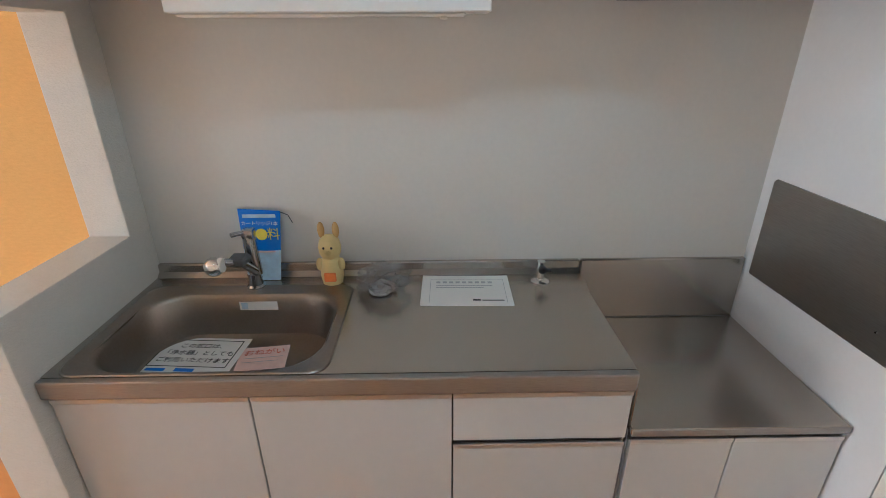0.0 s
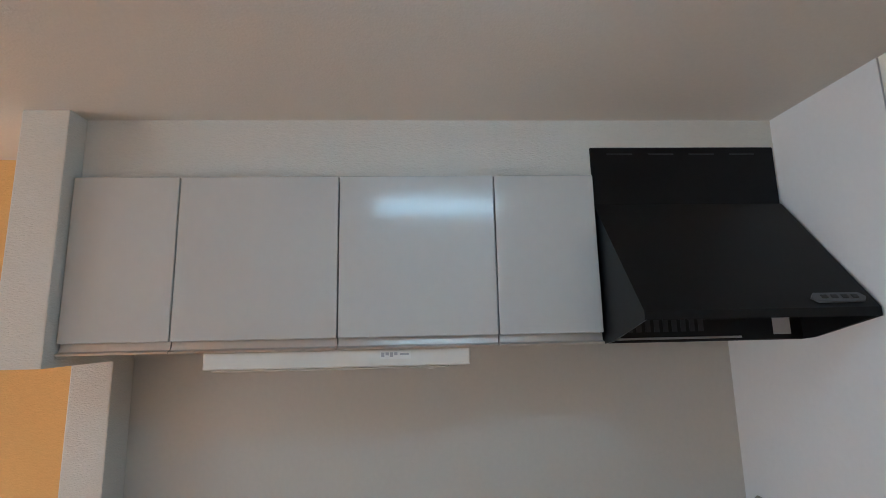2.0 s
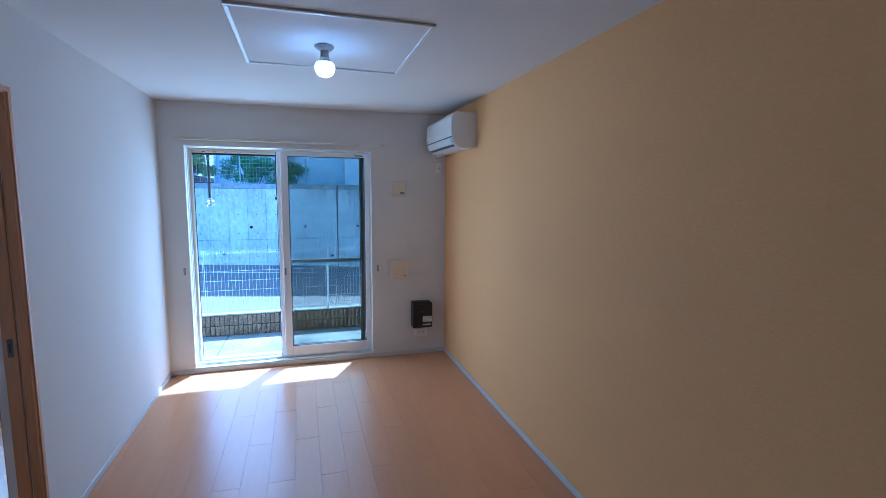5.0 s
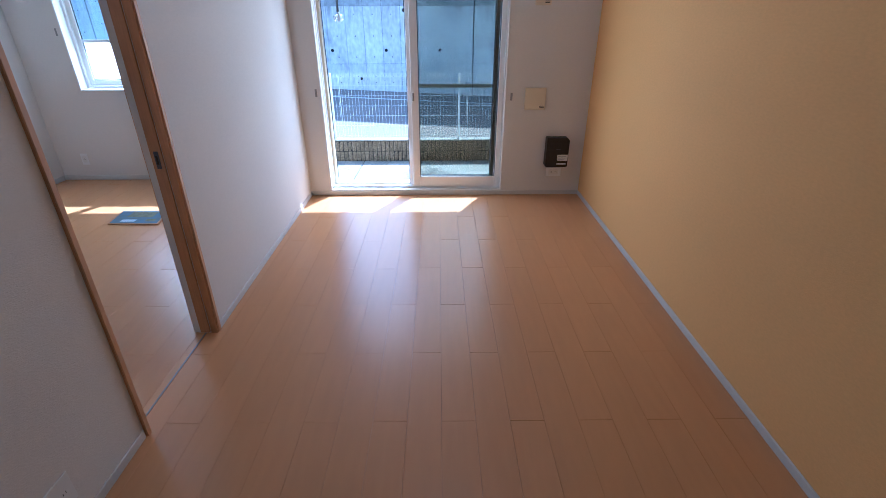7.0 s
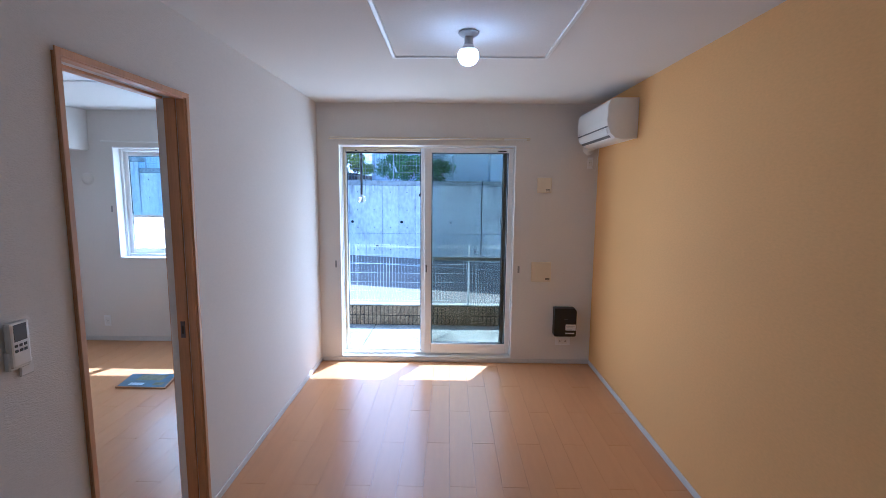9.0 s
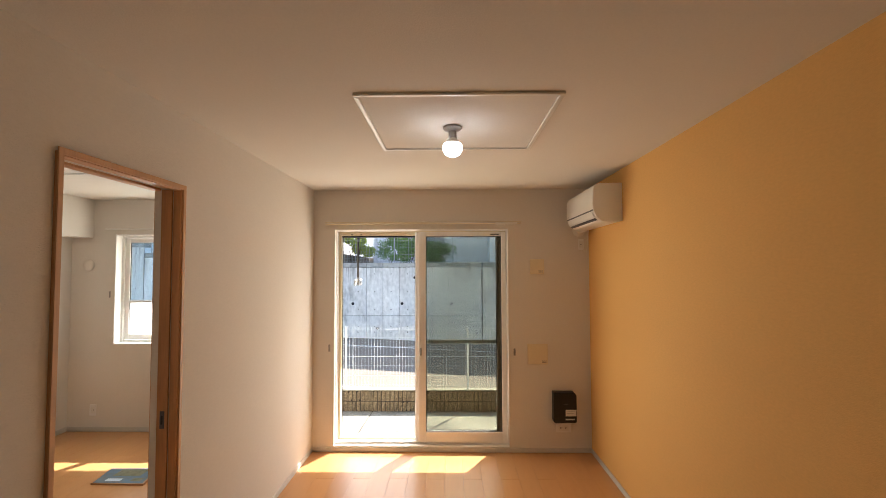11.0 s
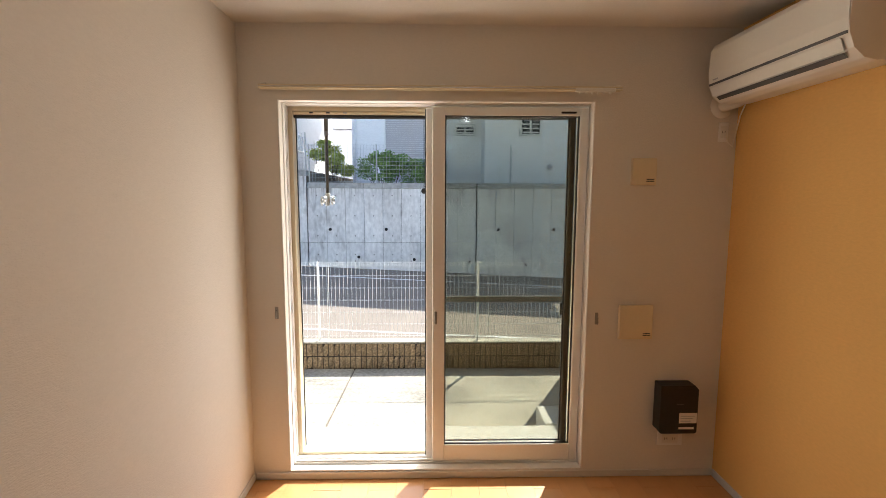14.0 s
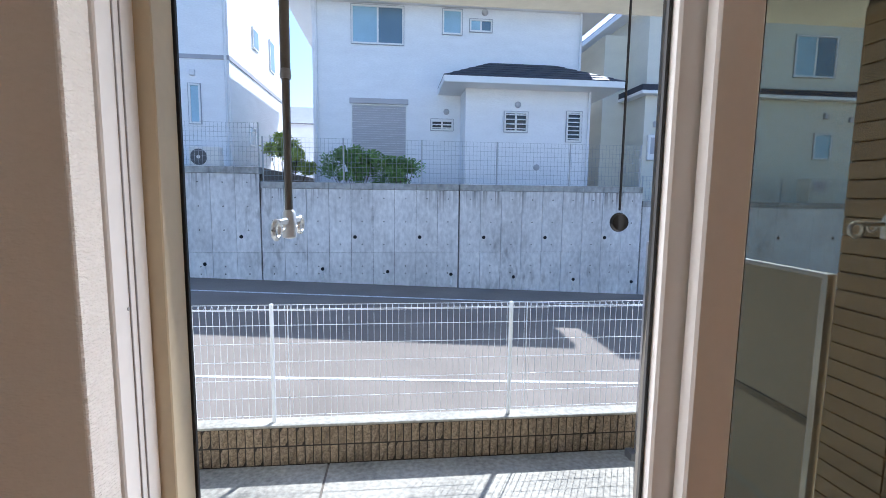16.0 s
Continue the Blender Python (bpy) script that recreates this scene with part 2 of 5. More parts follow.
def streaks(m, dark, amount, run=0.0):
    """Patchy rain stains over the base colour; run adds thin dirty trickles from the top edge of each cast piece."""
    nt = m.node_tree
    N, L = nt.nodes, nt.links
    b = N["Principled BSDF"]
    geo = N.new("ShaderNodeNewGeometry")

    def blot(scale, stretch, lo, hi, detail=6):
        mp, nz, rg = N.new("ShaderNodeMapping"), N.new("ShaderNodeTexNoise"), N.new("ShaderNodeMapRange")
        mp.inputs["Scale"].default_value = stretch
        nz.inputs["Scale"].default_value, nz.inputs["Detail"].default_value = scale, detail
        rg.inputs["From Min"].default_value, rg.inputs["From Max"].default_value = lo, hi
        L.new(geo.outputs["Position"], mp.inputs["Vector"])
        L.new(mp.outputs["Vector"], nz.inputs["Vector"])
        L.new(nz.outputs["Fac"], rg.inputs["Value"])
        return rg.outputs["Result"]

    def times(a, c):
        mu = N.new("ShaderNodeMath")
        mu.operation = "MULTIPLY"
        for k, v in enumerate((a, c)):
            if isinstance(v, float):
                mu.inputs[k].default_value = v
            else:
                L.new(v, mu.inputs[k])
        return mu.outputs[0]

    def over(fac):
        mix = N.new("ShaderNodeMix")
        mix.data_type = "RGBA"
        L.new(fac, mix.inputs["Factor"])
        L.new(b.inputs["Base Color"].links[0].from_socket, mix.inputs["A"])
        mix.inputs["B"].default_value = (*dark, 1)
        L.new(mix.outputs["Result"], b.inputs["Base Color"])

    over(times(times(blot(2.6, (1, 2.2, 0.8), 0.52, 0.70), blot(0.5, (1, 1, 1), 0.44, 0.64, 4)), amount))
    if run:
        tc, sep, rg = N.new("ShaderNodeTexCoord"), N.new("ShaderNodeSeparateXYZ"), N.new("ShaderNodeMapRange")
        rg.inputs["From Min"].default_value, rg.inputs["From Max"].default_value = 0.62, 1.0
        L.new(tc.outputs["Generated"], sep.inputs["Vector"])
        L.new(sep.outputs["Z"], rg.inputs["Value"])
        over(times(times(times(blot(3.0, (1, 4.5, 0.15), 0.47, 0.66), blot(0.9, (1, 1, 0.3), 0.38, 0.58, 3)), rg.outputs["Result"]), run))


streaks(CONCRETE, (0.17, 0.16, 0.145), 0.55)
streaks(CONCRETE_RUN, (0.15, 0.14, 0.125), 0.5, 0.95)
COPING_C = mat("stained_coping_concrete", (0.36, 0.36, 0.34), 0.9, vary=0.22, scale=1.6, fine=9, bump=0.5, bump_scale=30)
streaks(COPING_C, (0.12, 0.12, 0.11), 0.9)
TERRACE_C = mat("terrace_concrete", (0.385, 0.355, 0.28), 0.85, vary=0.3, scale=1.6, fine=25, bump=0.4, bump_scale=60)
ASPHALT = mat("asphalt", (0.245, 0.21, 0.172), 0.95, spec=0.08, vary=0.14, scale=0.8, fine=120, bump=0.6, bump_scale=150)
ROAD_PAINT = mat("road_paint", (0.66, 0.66, 0.63), 0.8, vary=0.3, scale=5, fine=30, tint2=(0.30, 0.29, 0.27))
SPLIT_STONE = mat("split_face_block", (0.28, 0.21, 0.13), 0.9, vary=0.5, scale=40, fine=150, bump=1.0, bump_scale=120, island=0.16, tint2=(0.07, 0.05, 0.03), relief=0.006)
MORTAR = mat("mortar", (0.045, 0.036, 0.027), 0.9, vary=0.1)
TILE_BROWN = mat("brown_wall_tile", (0.28, 0.205, 0.125), 0.55, vary=0.06, scale=6, fine=60, island=0.06)
FENCE_WHITE = mat("white_coated_wire", (0.82, 0.82, 0.80), 0.4, vary=0.02)
SIDING = mat("white_siding", (0.86, 0.86, 0.86), 0.75, vary=0.04, scale=1.2, fine=14, bump=0.8, bump_scale=9, stretch=(1, 1, 3), relief=0.012)
SIDING_CREAM = mat("cream_siding", (0.70, 0.68, 0.58), 0.75, vary=0.05, scale=1.0, fine=20, bump=0.5, bump_scale=25, stretch=(1, 1, 3))
ROOF_SLATE = mat("dark_roof_slate", (0.045, 0.045, 0.055), 0.7, vary=0.2, scale=3, fine=30)
SHUTTER_GREY = mat("shutter_grey", (0.46, 0.45, 0.46), 0.5, vary=0.03)
HOUSE_GLASS = mat("window_glass_far", (0.16, 0.23, 0.29), 0.06, vary=0.1, scale=1)
HOUSE_DARK = mat("dark_barred_glass", (0.035, 0.04, 0.045), 0.1, vary=0.1, scale=1)
# pale blue for the lighter panes of the houses
HOUSE_PALE = mat("pale_blue_glass_far", (0.36, 0.52, 0.62), 0.08, vary=0.12, scale=1)
LEAF = mat("leaves", (0.16, 0.29, 0.06), 0.6, vary=0.35, scale=3, fine=12)
LEAF_LIGHT = mat("light_leaves", (0.36, 0.42, 0.07), 0.6, vary=0.35, scale=3, fine=12)
BARK = mat("bark", (0.12, 0.08, 0.05), 0.9, vary=0.2)
SOIL = mat("soil", (0.20, 0.17, 0.13), 0.95, vary=0.2, scale=1, fine=20, bump=0.5, bump_scale=30)
GLASS = clear("window_glass", (0.86, 0.865, 0.825), 0.0, 0.04)
GLASS_CLEAR = clear("clear_glass", (0.9, 0.94, 0.92))
MESH_GREY = clear("insect_mesh", (0.90, 0.90, 0.89), 0.6, 0.0)

H = 2.4

# ---- floor, ceiling, walls ----
fl_bm = box(0.0, 6.5, -2.6, 0.1, -0.25, -0.012)
box(-0.6, 6.5, -5.3, -2.6, -0.25, -0.012, bm=fl_bm)
floor = solo("floor", fl_bm, SUBFLOOR, (0, 0, 0), "light maple plank flooring", "floor", kind="structure")
ceiling = solo("ceiling", box(-0.75, 6.6, -5.45, 0.15, H, H + 0.12), CEIL_PAPER, (0, 0, 0), "white papered ceiling", "ceiling", kind="structure")

def hole_wall(x0, x1, y0, y1, z0, z1, hy0, hy1, hz0, hz1):
    """A wall of constant x with one opening, as a single closed ring."""
    own = bmesh.new()
    V = {}
    for x in (x0, x1):
        V[x] = [[own.verts.new((x, y, z)) for y, z in loop] for loop in (((y0, z0), (y1, z0), (y1, z1), (y0, z1)), ((hy0, hz0), (hy1, hz0), (hy1, hz1), (hy0, hz1)))]
    for k in range(4):
        j = (k + 1) % 4
        for x in (x0, x1):
            o, i = V[x]
            own.faces.new((o[k], o[j], i[j], i[k]))
        for loop in (0, 1):
            own.faces.new((V[x0][loop][k], V[x0][loop][j], V[x1][loop][j], V[x1][loop][k]))
    bmesh.ops.recalc_face_normals(own, faces=own.faces[:])
    return own


WIN = (-2.352, -0.740, 0.046, 2.034)
bm = hole_wall(-0.17, 0, -2.545, 0.0, -0.25, H, *WIN)
solo("wall_west", bm, WHITE_PAPER, (0, 0, 0), "white papered wall round the terrace window", "wall", kind="structure")

solo("wall_north", box(-0.17, 4.168, 0.0, 0.15, -0.1, H), YELLOW_PAPER, (0, 0, 0), "plain yellow papered accent wall", "wall", kind="structure")
solo("wall_kitchen", box(4.168, 6.55, 0.0, 0.15, -0.1, H), SPLASH, (0, 0, 0), "off-white wipe-clean kitchen wall", "wall", kind="structure")
bm = box(6.40, 6.55, -0.692, 0.0, 0, H)
solo("wall_east", bm, PANEL_WHITE, (0, 0, 0), "white kitchen side wall panel", "wall", kind="structure")
solo("wall_east_rear", box(6.402, 6.55, -2.66, -0.695, 0, H), WHITE_PAPER, (0, 0, 0), "white papered wall beside the kitchen", "wall", kind="structure")

DOOR = (2.165, 2.855, 2.04)
bm = prism([(-0.51, 0), (DOOR[0], 0), (DOOR[0], DOOR[2]), (DOOR[1], DOOR[2]), (DOOR[1], 0), (6.402, 0), (6.402, H), (-0.51, H)], "y", -2.665, -2.545)
solo("wall_south", bm, WHITE_PAPER, (0, 0, 0), "white papered wall with a sliding door opening", "wall", kind="structure")

WIN2 = (-4.785, -3.10, 0.89, 2.04)
bm = hole_wall(-0.72, -0.51, -5.245, -2.545, -0.25, H, *WIN2)
solo("wall_bedroom_west", bm, WHITE_PAPER, (0, 0, 0), "white papered bedroom wall round a window", "wall", kind="structure")
solo("wall_bedroom_south", box(-0.72, 4.0, -5.40, -5.245, 0, H), WHITE_PAPER, (0, 0, 0), "white papered bedroom wall", "wall", kind="structure")
solo("wall_bedroom_east", box(3.6, 3.75, -5.245, -2.665, 0, H), WHITE_PAPER, (0, 0, 0), "white papered bedroom wall", "wall", kind="structure")
solo("bedroom_soffit", box(-0.51, 3.6, -5.245, -5.02, 2.0, H), WHITE_PAPER, (0, 0, 0), "boxed-in white soffit along the bedroom wall", "soffit", kind="structure")

# kitchen partition: half wall with a sill, a jamb and a hanging wall
bm = prism([(-0.63, 0), (0, 0), (0, H), (-0.405, H), (-0.405, 1.686), (-0.112, 1.686), (-0.112, 1.04), (-0.63, 1.04)], "x", 4.170, 4.30, 0.004)
solo("wall_partition", bm, WHITE_PAPER, (0, 0, 0), "white papered half wall with a hanging wall above", "wall", kind="structure")
solo("kitchen_bulkhead", box(4.30, 6.40, -0.335, 0.0, 2.18, H), WHITE_PAPER, (0, 0, 0), "white papered bulkhead over the wall cabinets", "bulkhead", kind="structure")


def skirting(name, *b):
    solo(name, box(*b, 0.004), SKIRT, (0, 0, 0), "thin grey skirting board", "skirting", kind="structure")


skirting("baseboard_north", 0.009, 4.166, -0.009, 0, 0, 0.045)
skirting("baseboard_west", 0, 0.009, -2.536, -0.009, 0, 0.042)
skirting("baseboard_south_a", 0.009, 2.14, -2.545, -2.536, 0, 0.045)
skirting("baseboard_south_b", 2.878, 6.40, -2.545, -2.536, 0, 0.045)
skirting("baseboard_bedroom_west", -0.51, -0.501, -5.236, -2.67, 0, 0.05)
skirting("baseboard_bedroom_south", -0.501, 3.6, -5.245, -5.236, 0, 0.05)

# the building above and the balcony slab over the terrace
solo("upper_storey", box(-0.72, 9.0, -9.0, 6.0, 2.53, 6.2), SIDING_CREAM, (0, 0, 0), "storey above the flat", "building", kind="structure")
solo("balcony_slab", box(-1.74, -0.73, -9.0, 6.0, 2.5, 2.75, 0.01), SIDING_CREAM, (0, 0, 0), "cream balcony slab over the terrace", "balcony", kind="structure")
solo("outer_wall_north", box(-0.17, 9.0, 0.21, 6.0, -0.6, 2.5), SIDING_CREAM, (0, 0, 0), "cream outer wall of the building", "wall", kind="structure")
solo("outer_wall_south", box(-0.70, 9.0, -9.0, -5.42, -0.6, 2.5), SIDING_CREAM, (0, 0, 0), "cream outer wall of the building", "wall", kind="structure")

# ---- terrace window ----
win = thing("window_1", (-0.1, -1.54, 0.046), "white sliding terrace window, one half slid open", "window", kind="structure")


def ring(x0, x1, y0, y1, z0, z1, w, wb=None, bevel=0.002):
    """A frame of four bars in a plane of constant x."""
    wb = w if wb is None else wb
    bm = box(x0, x1, y0, y0 + w, z0, z1, bevel)
    box(x0, x1, y1 - w, y1, z0, z1, bevel, bm)
    box(x0 + 0.001, x1 - 0.001, y0 + w, y1 - w, z1 - w, z1, bevel, bm)
    box(x0 + 0.001, x1 - 0.001, y0 + w, y1 - w, z0, z0 + wb, bevel, bm)
    return bm


part("reveal", ring(-0.0525, 0.0025, -2.3522, -0.7398, 0.0458, 2.0342, 0.006), REVEAL_LIT_PAPER, win, "white papered window reveal")
part("outer_frame", ring(-0.14, -0.053, -2.3515, -0.7405, 0.0465, 2.0335, 0.010, 0.016), VINYL, win, "white vinyl window frame")
part("track_frame", ring(-0.205, -0.141, -2.351, -0.741, 0.047, 2.033, 0.031, 0.03), CREAM_ALU, win, "cream aluminium outer frame")
for k, xx in enumerate((-0.066, -0.10)):
    part("sill_track", box(xx - 0.004, xx + 0.004, -2.337, -0.755, 0.063, 0.072), VINYL, win)


for x in (-0.088, -0.104):
    part("jamb_rib", box(x - 0.0008, x + 0.0008, -2.3416, -2.3396, 0.075, 2.015), SHUTTER_GREY, win, "fine grey jamb groove")
for z in (0.35, 1.12, 1.47, 1.86):
    part("screw", lathe((-0.084, -2.3416, z), [(0.0028, 0), (0.0024, 0.0012), (0.001, 0.0014)], axis="y", n=10), SHUTTER_GREY, win, "small screw head")


def sash(x, y0, y1, left, right, edge, depth=0.034):
    """A sliding sash between y0 and y1, with stiles of two widths; edge is the material of the outer stile."""
    z0, z1, xa, xb = 0.066, 2.012, x - depth / 2, x + depth / 2
    bm = box(xa, xb, y0, y0 + left, z0, z1, 0.004)
    box(xa + 0.001, xb - 0.001, y0 + left, y1 - right, z1 - 0.042, z1, 0.003, bm)
    box(xa + 0.001, xb - 0.001, y0 + left, y1 - right, z0, z0 + 0.097, 0.003, bm)
    s = part("sash", bm, VINYL, win, "white vinyl sash")
    part("side_stile", box(xa, xb, y1 - right, y1, z0, z1, 0.004), edge, s)
    part("gasket", ring(x - 0.006, x + 0.007, y0 + left - 0.002, y1 - right + 0.002, 0.160, 1.973, 0.009), DARK_GASKET, s)
    g = part("pane", box(x - 0.003, x + 0.003, y0 + left - 0.002, y1 - right + 0.002, 0.162, 1.971), GLASS, s)
    g.visible_shadow = False
    return s


# dark metal of the screen frame; elsewhere it paints parts that lie in shade
DARK_SHADE_ALU = mat("dark_shade_aluminium", (0.13, 0.12, 0.095), 0.45, metal=0.1, vary=0.05)
inner = sash(-0.066, -1.572, -0.754, 0.067, 0.046, VINYL, 0.03)
# right stile coloured dark because it stands in shade
outer = sash(-0.100, -1.606, -0.808, 0.096, 0.034, DARK_SHADE_ALU, 0.03)
for y0, y1, z0, z1 in ((-2.3235, -2.3165, 0.08, 2.0), (-0.79, -0.78, 0.08, 2.0), (-2.3165, -0.79, 1.99, 2.0)):
    part("weather_strip", box(-0.214, -0.2055, y0, y1, z0, z1, 0.001), DARK_GASKET, win)
part("edge_gasket", box(-0.113, -0.104, -1.6115, -1.6062, 0.07, 2.008, 0.001), DARK_GASKET, outer, "black edge gasket")
part("latch", box(-0.051, -0.040, -1.560, -1.545, 0.86, 0.93, 0.004), GREY_ALU, inner, "grey metal latch")
part("finger_pull", box(-0.052, -0.047, -0.90, -0.82, 1.982, 1.992, 0.002), DARK_GASKET, inner)
SCREEN_RAIL = mat("grey_screen_rail", (0.34, 0.38, 0.38), 0.7, vary=0.03)
# insect screen behind the sashes
screen = part("insect_screen", ring(-0.178, -0.156, -1.580, -0.798, 0.10, 1.99, 0.022), DARK_SHADE_ALU, win, "grey insect screen")
part("mid_rail", box(-0.176, -0.158, -1.558, -0.820, 0.955, 0.990, 0.003), SCREEN_RAIL, screen)
mm = part("mesh", box(-0.1675, -0.1665, -1.558, -0.820, 0.122, 1.968), MESH_GREY, screen)
mm.visible_shadow = False
part("pull", box(-0.158, -0.150, -0.846, -0.834, 0.88, 0.95, 0.003), DARK_GASKET, screen)

roller = thing("roller_screen", (-0.16, -1.97, 1.99), "cream roller screen cassette with a black pull cord", "roller screen")
part("cassette", box(-0.20, -0.145, -2.318, -1.612, 1.984, 2.0015, 0.005), CREAM_ALU, roller)
part("bottom_bar", box(-0.19, -0.155, -2.318, -1.612, 1.968, 1.983, 0.003), DARK_GASKET, roller, "black bottom bar")
for k in range(3):
    part("marking", box(-0.1448, -0.1442, -2.23 + 0.09 * k, -2.21 + 0.09 * k, 1.989, 1.997), INK if k < 2 else FAINT_INK, roller)
part("cord", tube((-0.206, -1.618, 1.970), (-0.206, -1.618, 1.60), 0.0022, n=6), DARK_GASKET, roller)
part("cord_knob", lathe((-0.214, -1.618, 1.58), [(0.005, 0), (0.014, 0.002), (0.0165, 0.008), (0.014, 0.014), (0.008, 0.0165), (0.003, 0.017)], axis="x", n=20), BLACK_PLASTIC, roller, "round black pull knob", True)

crail = thing("curtain_rail", (0.03, -1.52, 2.085), "thin white curtain rail on two brackets", "curtain rail")
for k, x in enumerate((0.022, 0.052)):
    rl = part("rail", box(x - 0.006, x + 0.006, -2.425, -0.625, 2.0885, 2.096, 0.002), CREAM_ALU, crail)
    part("rail_slot", box(x - 0.004, x + 0.0035, -2.423, -0.627, 2.0835, 2.0885), RAIL_ALU, rl)
    part("rail_lip", box(x - 0.006, x + 0.006, -2.425, -0.625, 2.077, 2.0835, 0.002), CREAM_ALU, rl)
for y in (-2.40, -1.52, -0.65):
    part("bracket", box(0.0, 0.062, y - 0.012, y + 0.012, 2.096, 2.102, 0.001), WHITE_PLASTIC, crail)
part("rail_sleeve", box(0.044, 0.060, -0.86, -0.66, 2.070, 2.090, 0.003), WHITE_PLASTIC, crail)
for k in range(6):
    part("runner", box(0.048, 0.056, -0.84 + 0.03 * k, -0.832 + 0.03 * k, 2.060, 2.072, 0.001), WHITE_PLASTIC, crail)

for y, z in ((-2.392, 0.94), (-0.690, 0.905)):
    hk = thing("tieback_hook", (0.0, y, z), "small bronze curtain tieback hook on the wall", "hook", "tieback hooks")
    part("plate", box(0, 0.004, y - 0.009, y + 0.009, z - 0.035, z + 0.03, 0.002), GREY_ALU, hk)
    part("hook", pipe([(0.004, y, z + 0.012), (0.022, y, z + 0.005), (0.026, y, z - 0.02), (0.016, y, z - 0.03)], 0.003), GREY_ALU, hk, smooth=True)

# ---- terrace, street and ground ----
solo("ground", box(-400, 400, -400, 400, -3.2, -3.0), SOIL, (0, 0, 0), "bare ground reaching to the horizon", "ground", kind="structure")


def slope_slab(name, x0, x1, y0, y1, z00, z10, z01, z11, material, label, cat, thick=0.4):
    """A slab whose top corner heights are given: z00 at (x0, y0), z10 at (x1, y0), z01 at (x0, y1), z11 at (x1, y1)."""
    bm = bmesh.new()
    top = [bm.verts.new(p) for p in ((x0, y0, z00), (x1, y0, z10), (x1, y1, z11), (x0, y1, z01))]
    low = [bm.verts.new((v.co.x, v.co.y, v.co.z - thick)) for v in top]
    bm.faces.new(top), bm.faces.new(low[::-1])
    for k in range(4):
        j = (k + 1) % 4
        bm.faces.new((top[k], low[k], low[j], top[j]))
    bmesh.ops.recalc_face_normals(bm, faces=bm.faces[:])
    return solo(name, bm, material, (0, 0, 0), label, cat, kind="structure")


def street_z(y):
    return -0.93 - 0.047 * y


slope_slab("road", -12.2, -3.30, -40, 40, street_z(-40), street_z(-40), street_z(40), street_z(40), ASPHALT, "grey asphalt street sloping gently along", "road", 2.0)
for name, x, w in (("road_line_far", -10.6, 0.09), ("road_line_near", -5.5, 0.07)):
    slope_slab(name, x - w, x, -40, 40, *(street_z(y) + 0.005 for y in (-40, -40, 40, 40)), ROAD_PAINT, "worn white painted road line", "road line", 0.01)
slope_slab("kerb", -3.62, -3.30, -40, 40, *(street_z(y) + 0.06 for y in (-40, -40, 40, 40)), TERRACE_C, "pale concrete kerb and gutter", "kerb", 0.3)

terrace = slope_slab("terrace", -3.15, -0.17, -9, 6, -0.58, -0.46, -0.58, -0.46, SOIL, "terrace base", "terrace", 0.5)


def terrace_z(x):
    return -0.46 - 0.12 * (x + 0.17) / -2.98


for y0, y1 in ((-9, -6.02), (-6.0, -2.53), (-2.51, 0.05), (0.07, 6)):
    for x0, x1 in ((-3.145, -0.18),):
        bm = prism([(x0, terrace_z(x0) - 0.02), (x1, terrace_z(x1) - 0.02), (x1, terrace_z(x1) + 0.012), (x0, terrace_z(x0) + 0.012)], "y", y0, y1)
        part("slab", bm, TERRACE_C, terrace)

# split-face block wall with the mesh fence on top
bw = thing("block_wall", (-3.22, -2.0, -0.58), "low brown split-face block wall at the terrace edge", "wall", kind="structure")
part("core", box(-3.285, -3.165, -9, 6, -1.3, -0.25), MORTAR, bw)
part("coping", box(-3.30, -3.145, -9, 6, -0.25, -0.232, 0.004), TERRACE_C, bw)
random.seed(4)
blocks = []
for k in range(5):
    own = bmesh.new()
    bmesh.ops.create_grid(own, x_segments=3, y_segments=4, size=0.5)
    for v in own.verts:
        e = abs(v.co.x) > 0.45 or abs(v.co.y) > 0.45
        v.co = Vector((0.0 if e else 0.014 + random.uniform(-0.011, 0.016), v.co.x * 0.0575, v.co.y * 0.148))
    rim = [e for e in own.edges if e.is_boundary]
    ex = bmesh.ops.extrude_edge_only(own, edges=rim)["geom"]
    for v in [g for g in ex if isinstance(g, bmesh.types.BMVert)]:
        v.co.x -= 0.02
    bmesh.ops.recalc_face_normals(own, faces=own.faces[:])
    blocks.append(mesh_of(own, "block", SPLIT_STONE))
count, k = 0, 0
y = -6.4
while y < 0.6:
    for row, z in enumerate((-0.335, -0.495)):
        ob = new("block", blocks[random.randrange(5)])
        ob.parent = bw
        ob.location = Vector((-3.163 + random.uniform(-0.003, 0.004), y, z)) - ORIGIN[bw.name]
    y += 0.0665

fence = thing("mesh_fence", (-3.23, -2.0, -0.232), "white welded wire mesh fence on the block wall", "fence")
posts = [-2.96 - 1.945 * 2, -2.96 - 1.945, -2.96, -1.012, -1.012 + 1.945]
for y in posts:
    part("post", tube((-3.23, y, -0.24), (-3.23, y, 0.742), 0.0165, n=12), FENCE_WHITE, fence, smooth=True)
    part("post_cap", ball((-3.23, y, 0.742), 0.0175, n=10, sz=0.5), FENCE_WHITE, fence, smooth=True)
wires = bmesh.new()
y = -9.0
while y < 1.2:
    box(-3.2095, -3.2055, y - 0.0014, y + 0.0014, -0.19, 0.735, bm=wires)
    y += 0.05
for z in (-0.17, -0.02, 0.13, 0.28, 0.43, 0.58, 0.70, 0.745):
    box(-3.2055, -3.2015, -9.0, 1.2, z - 0.0018, z + 0.0018, bm=wires)
    if z == 0.745:
        box(-3.1725, -3.1680, -9.0, 1.2, z - 0.030, z - 0.0255, bm=wires)
tagged(part("wire_mesh", wires, FENCE_WHITE, fence), kind="stuff")
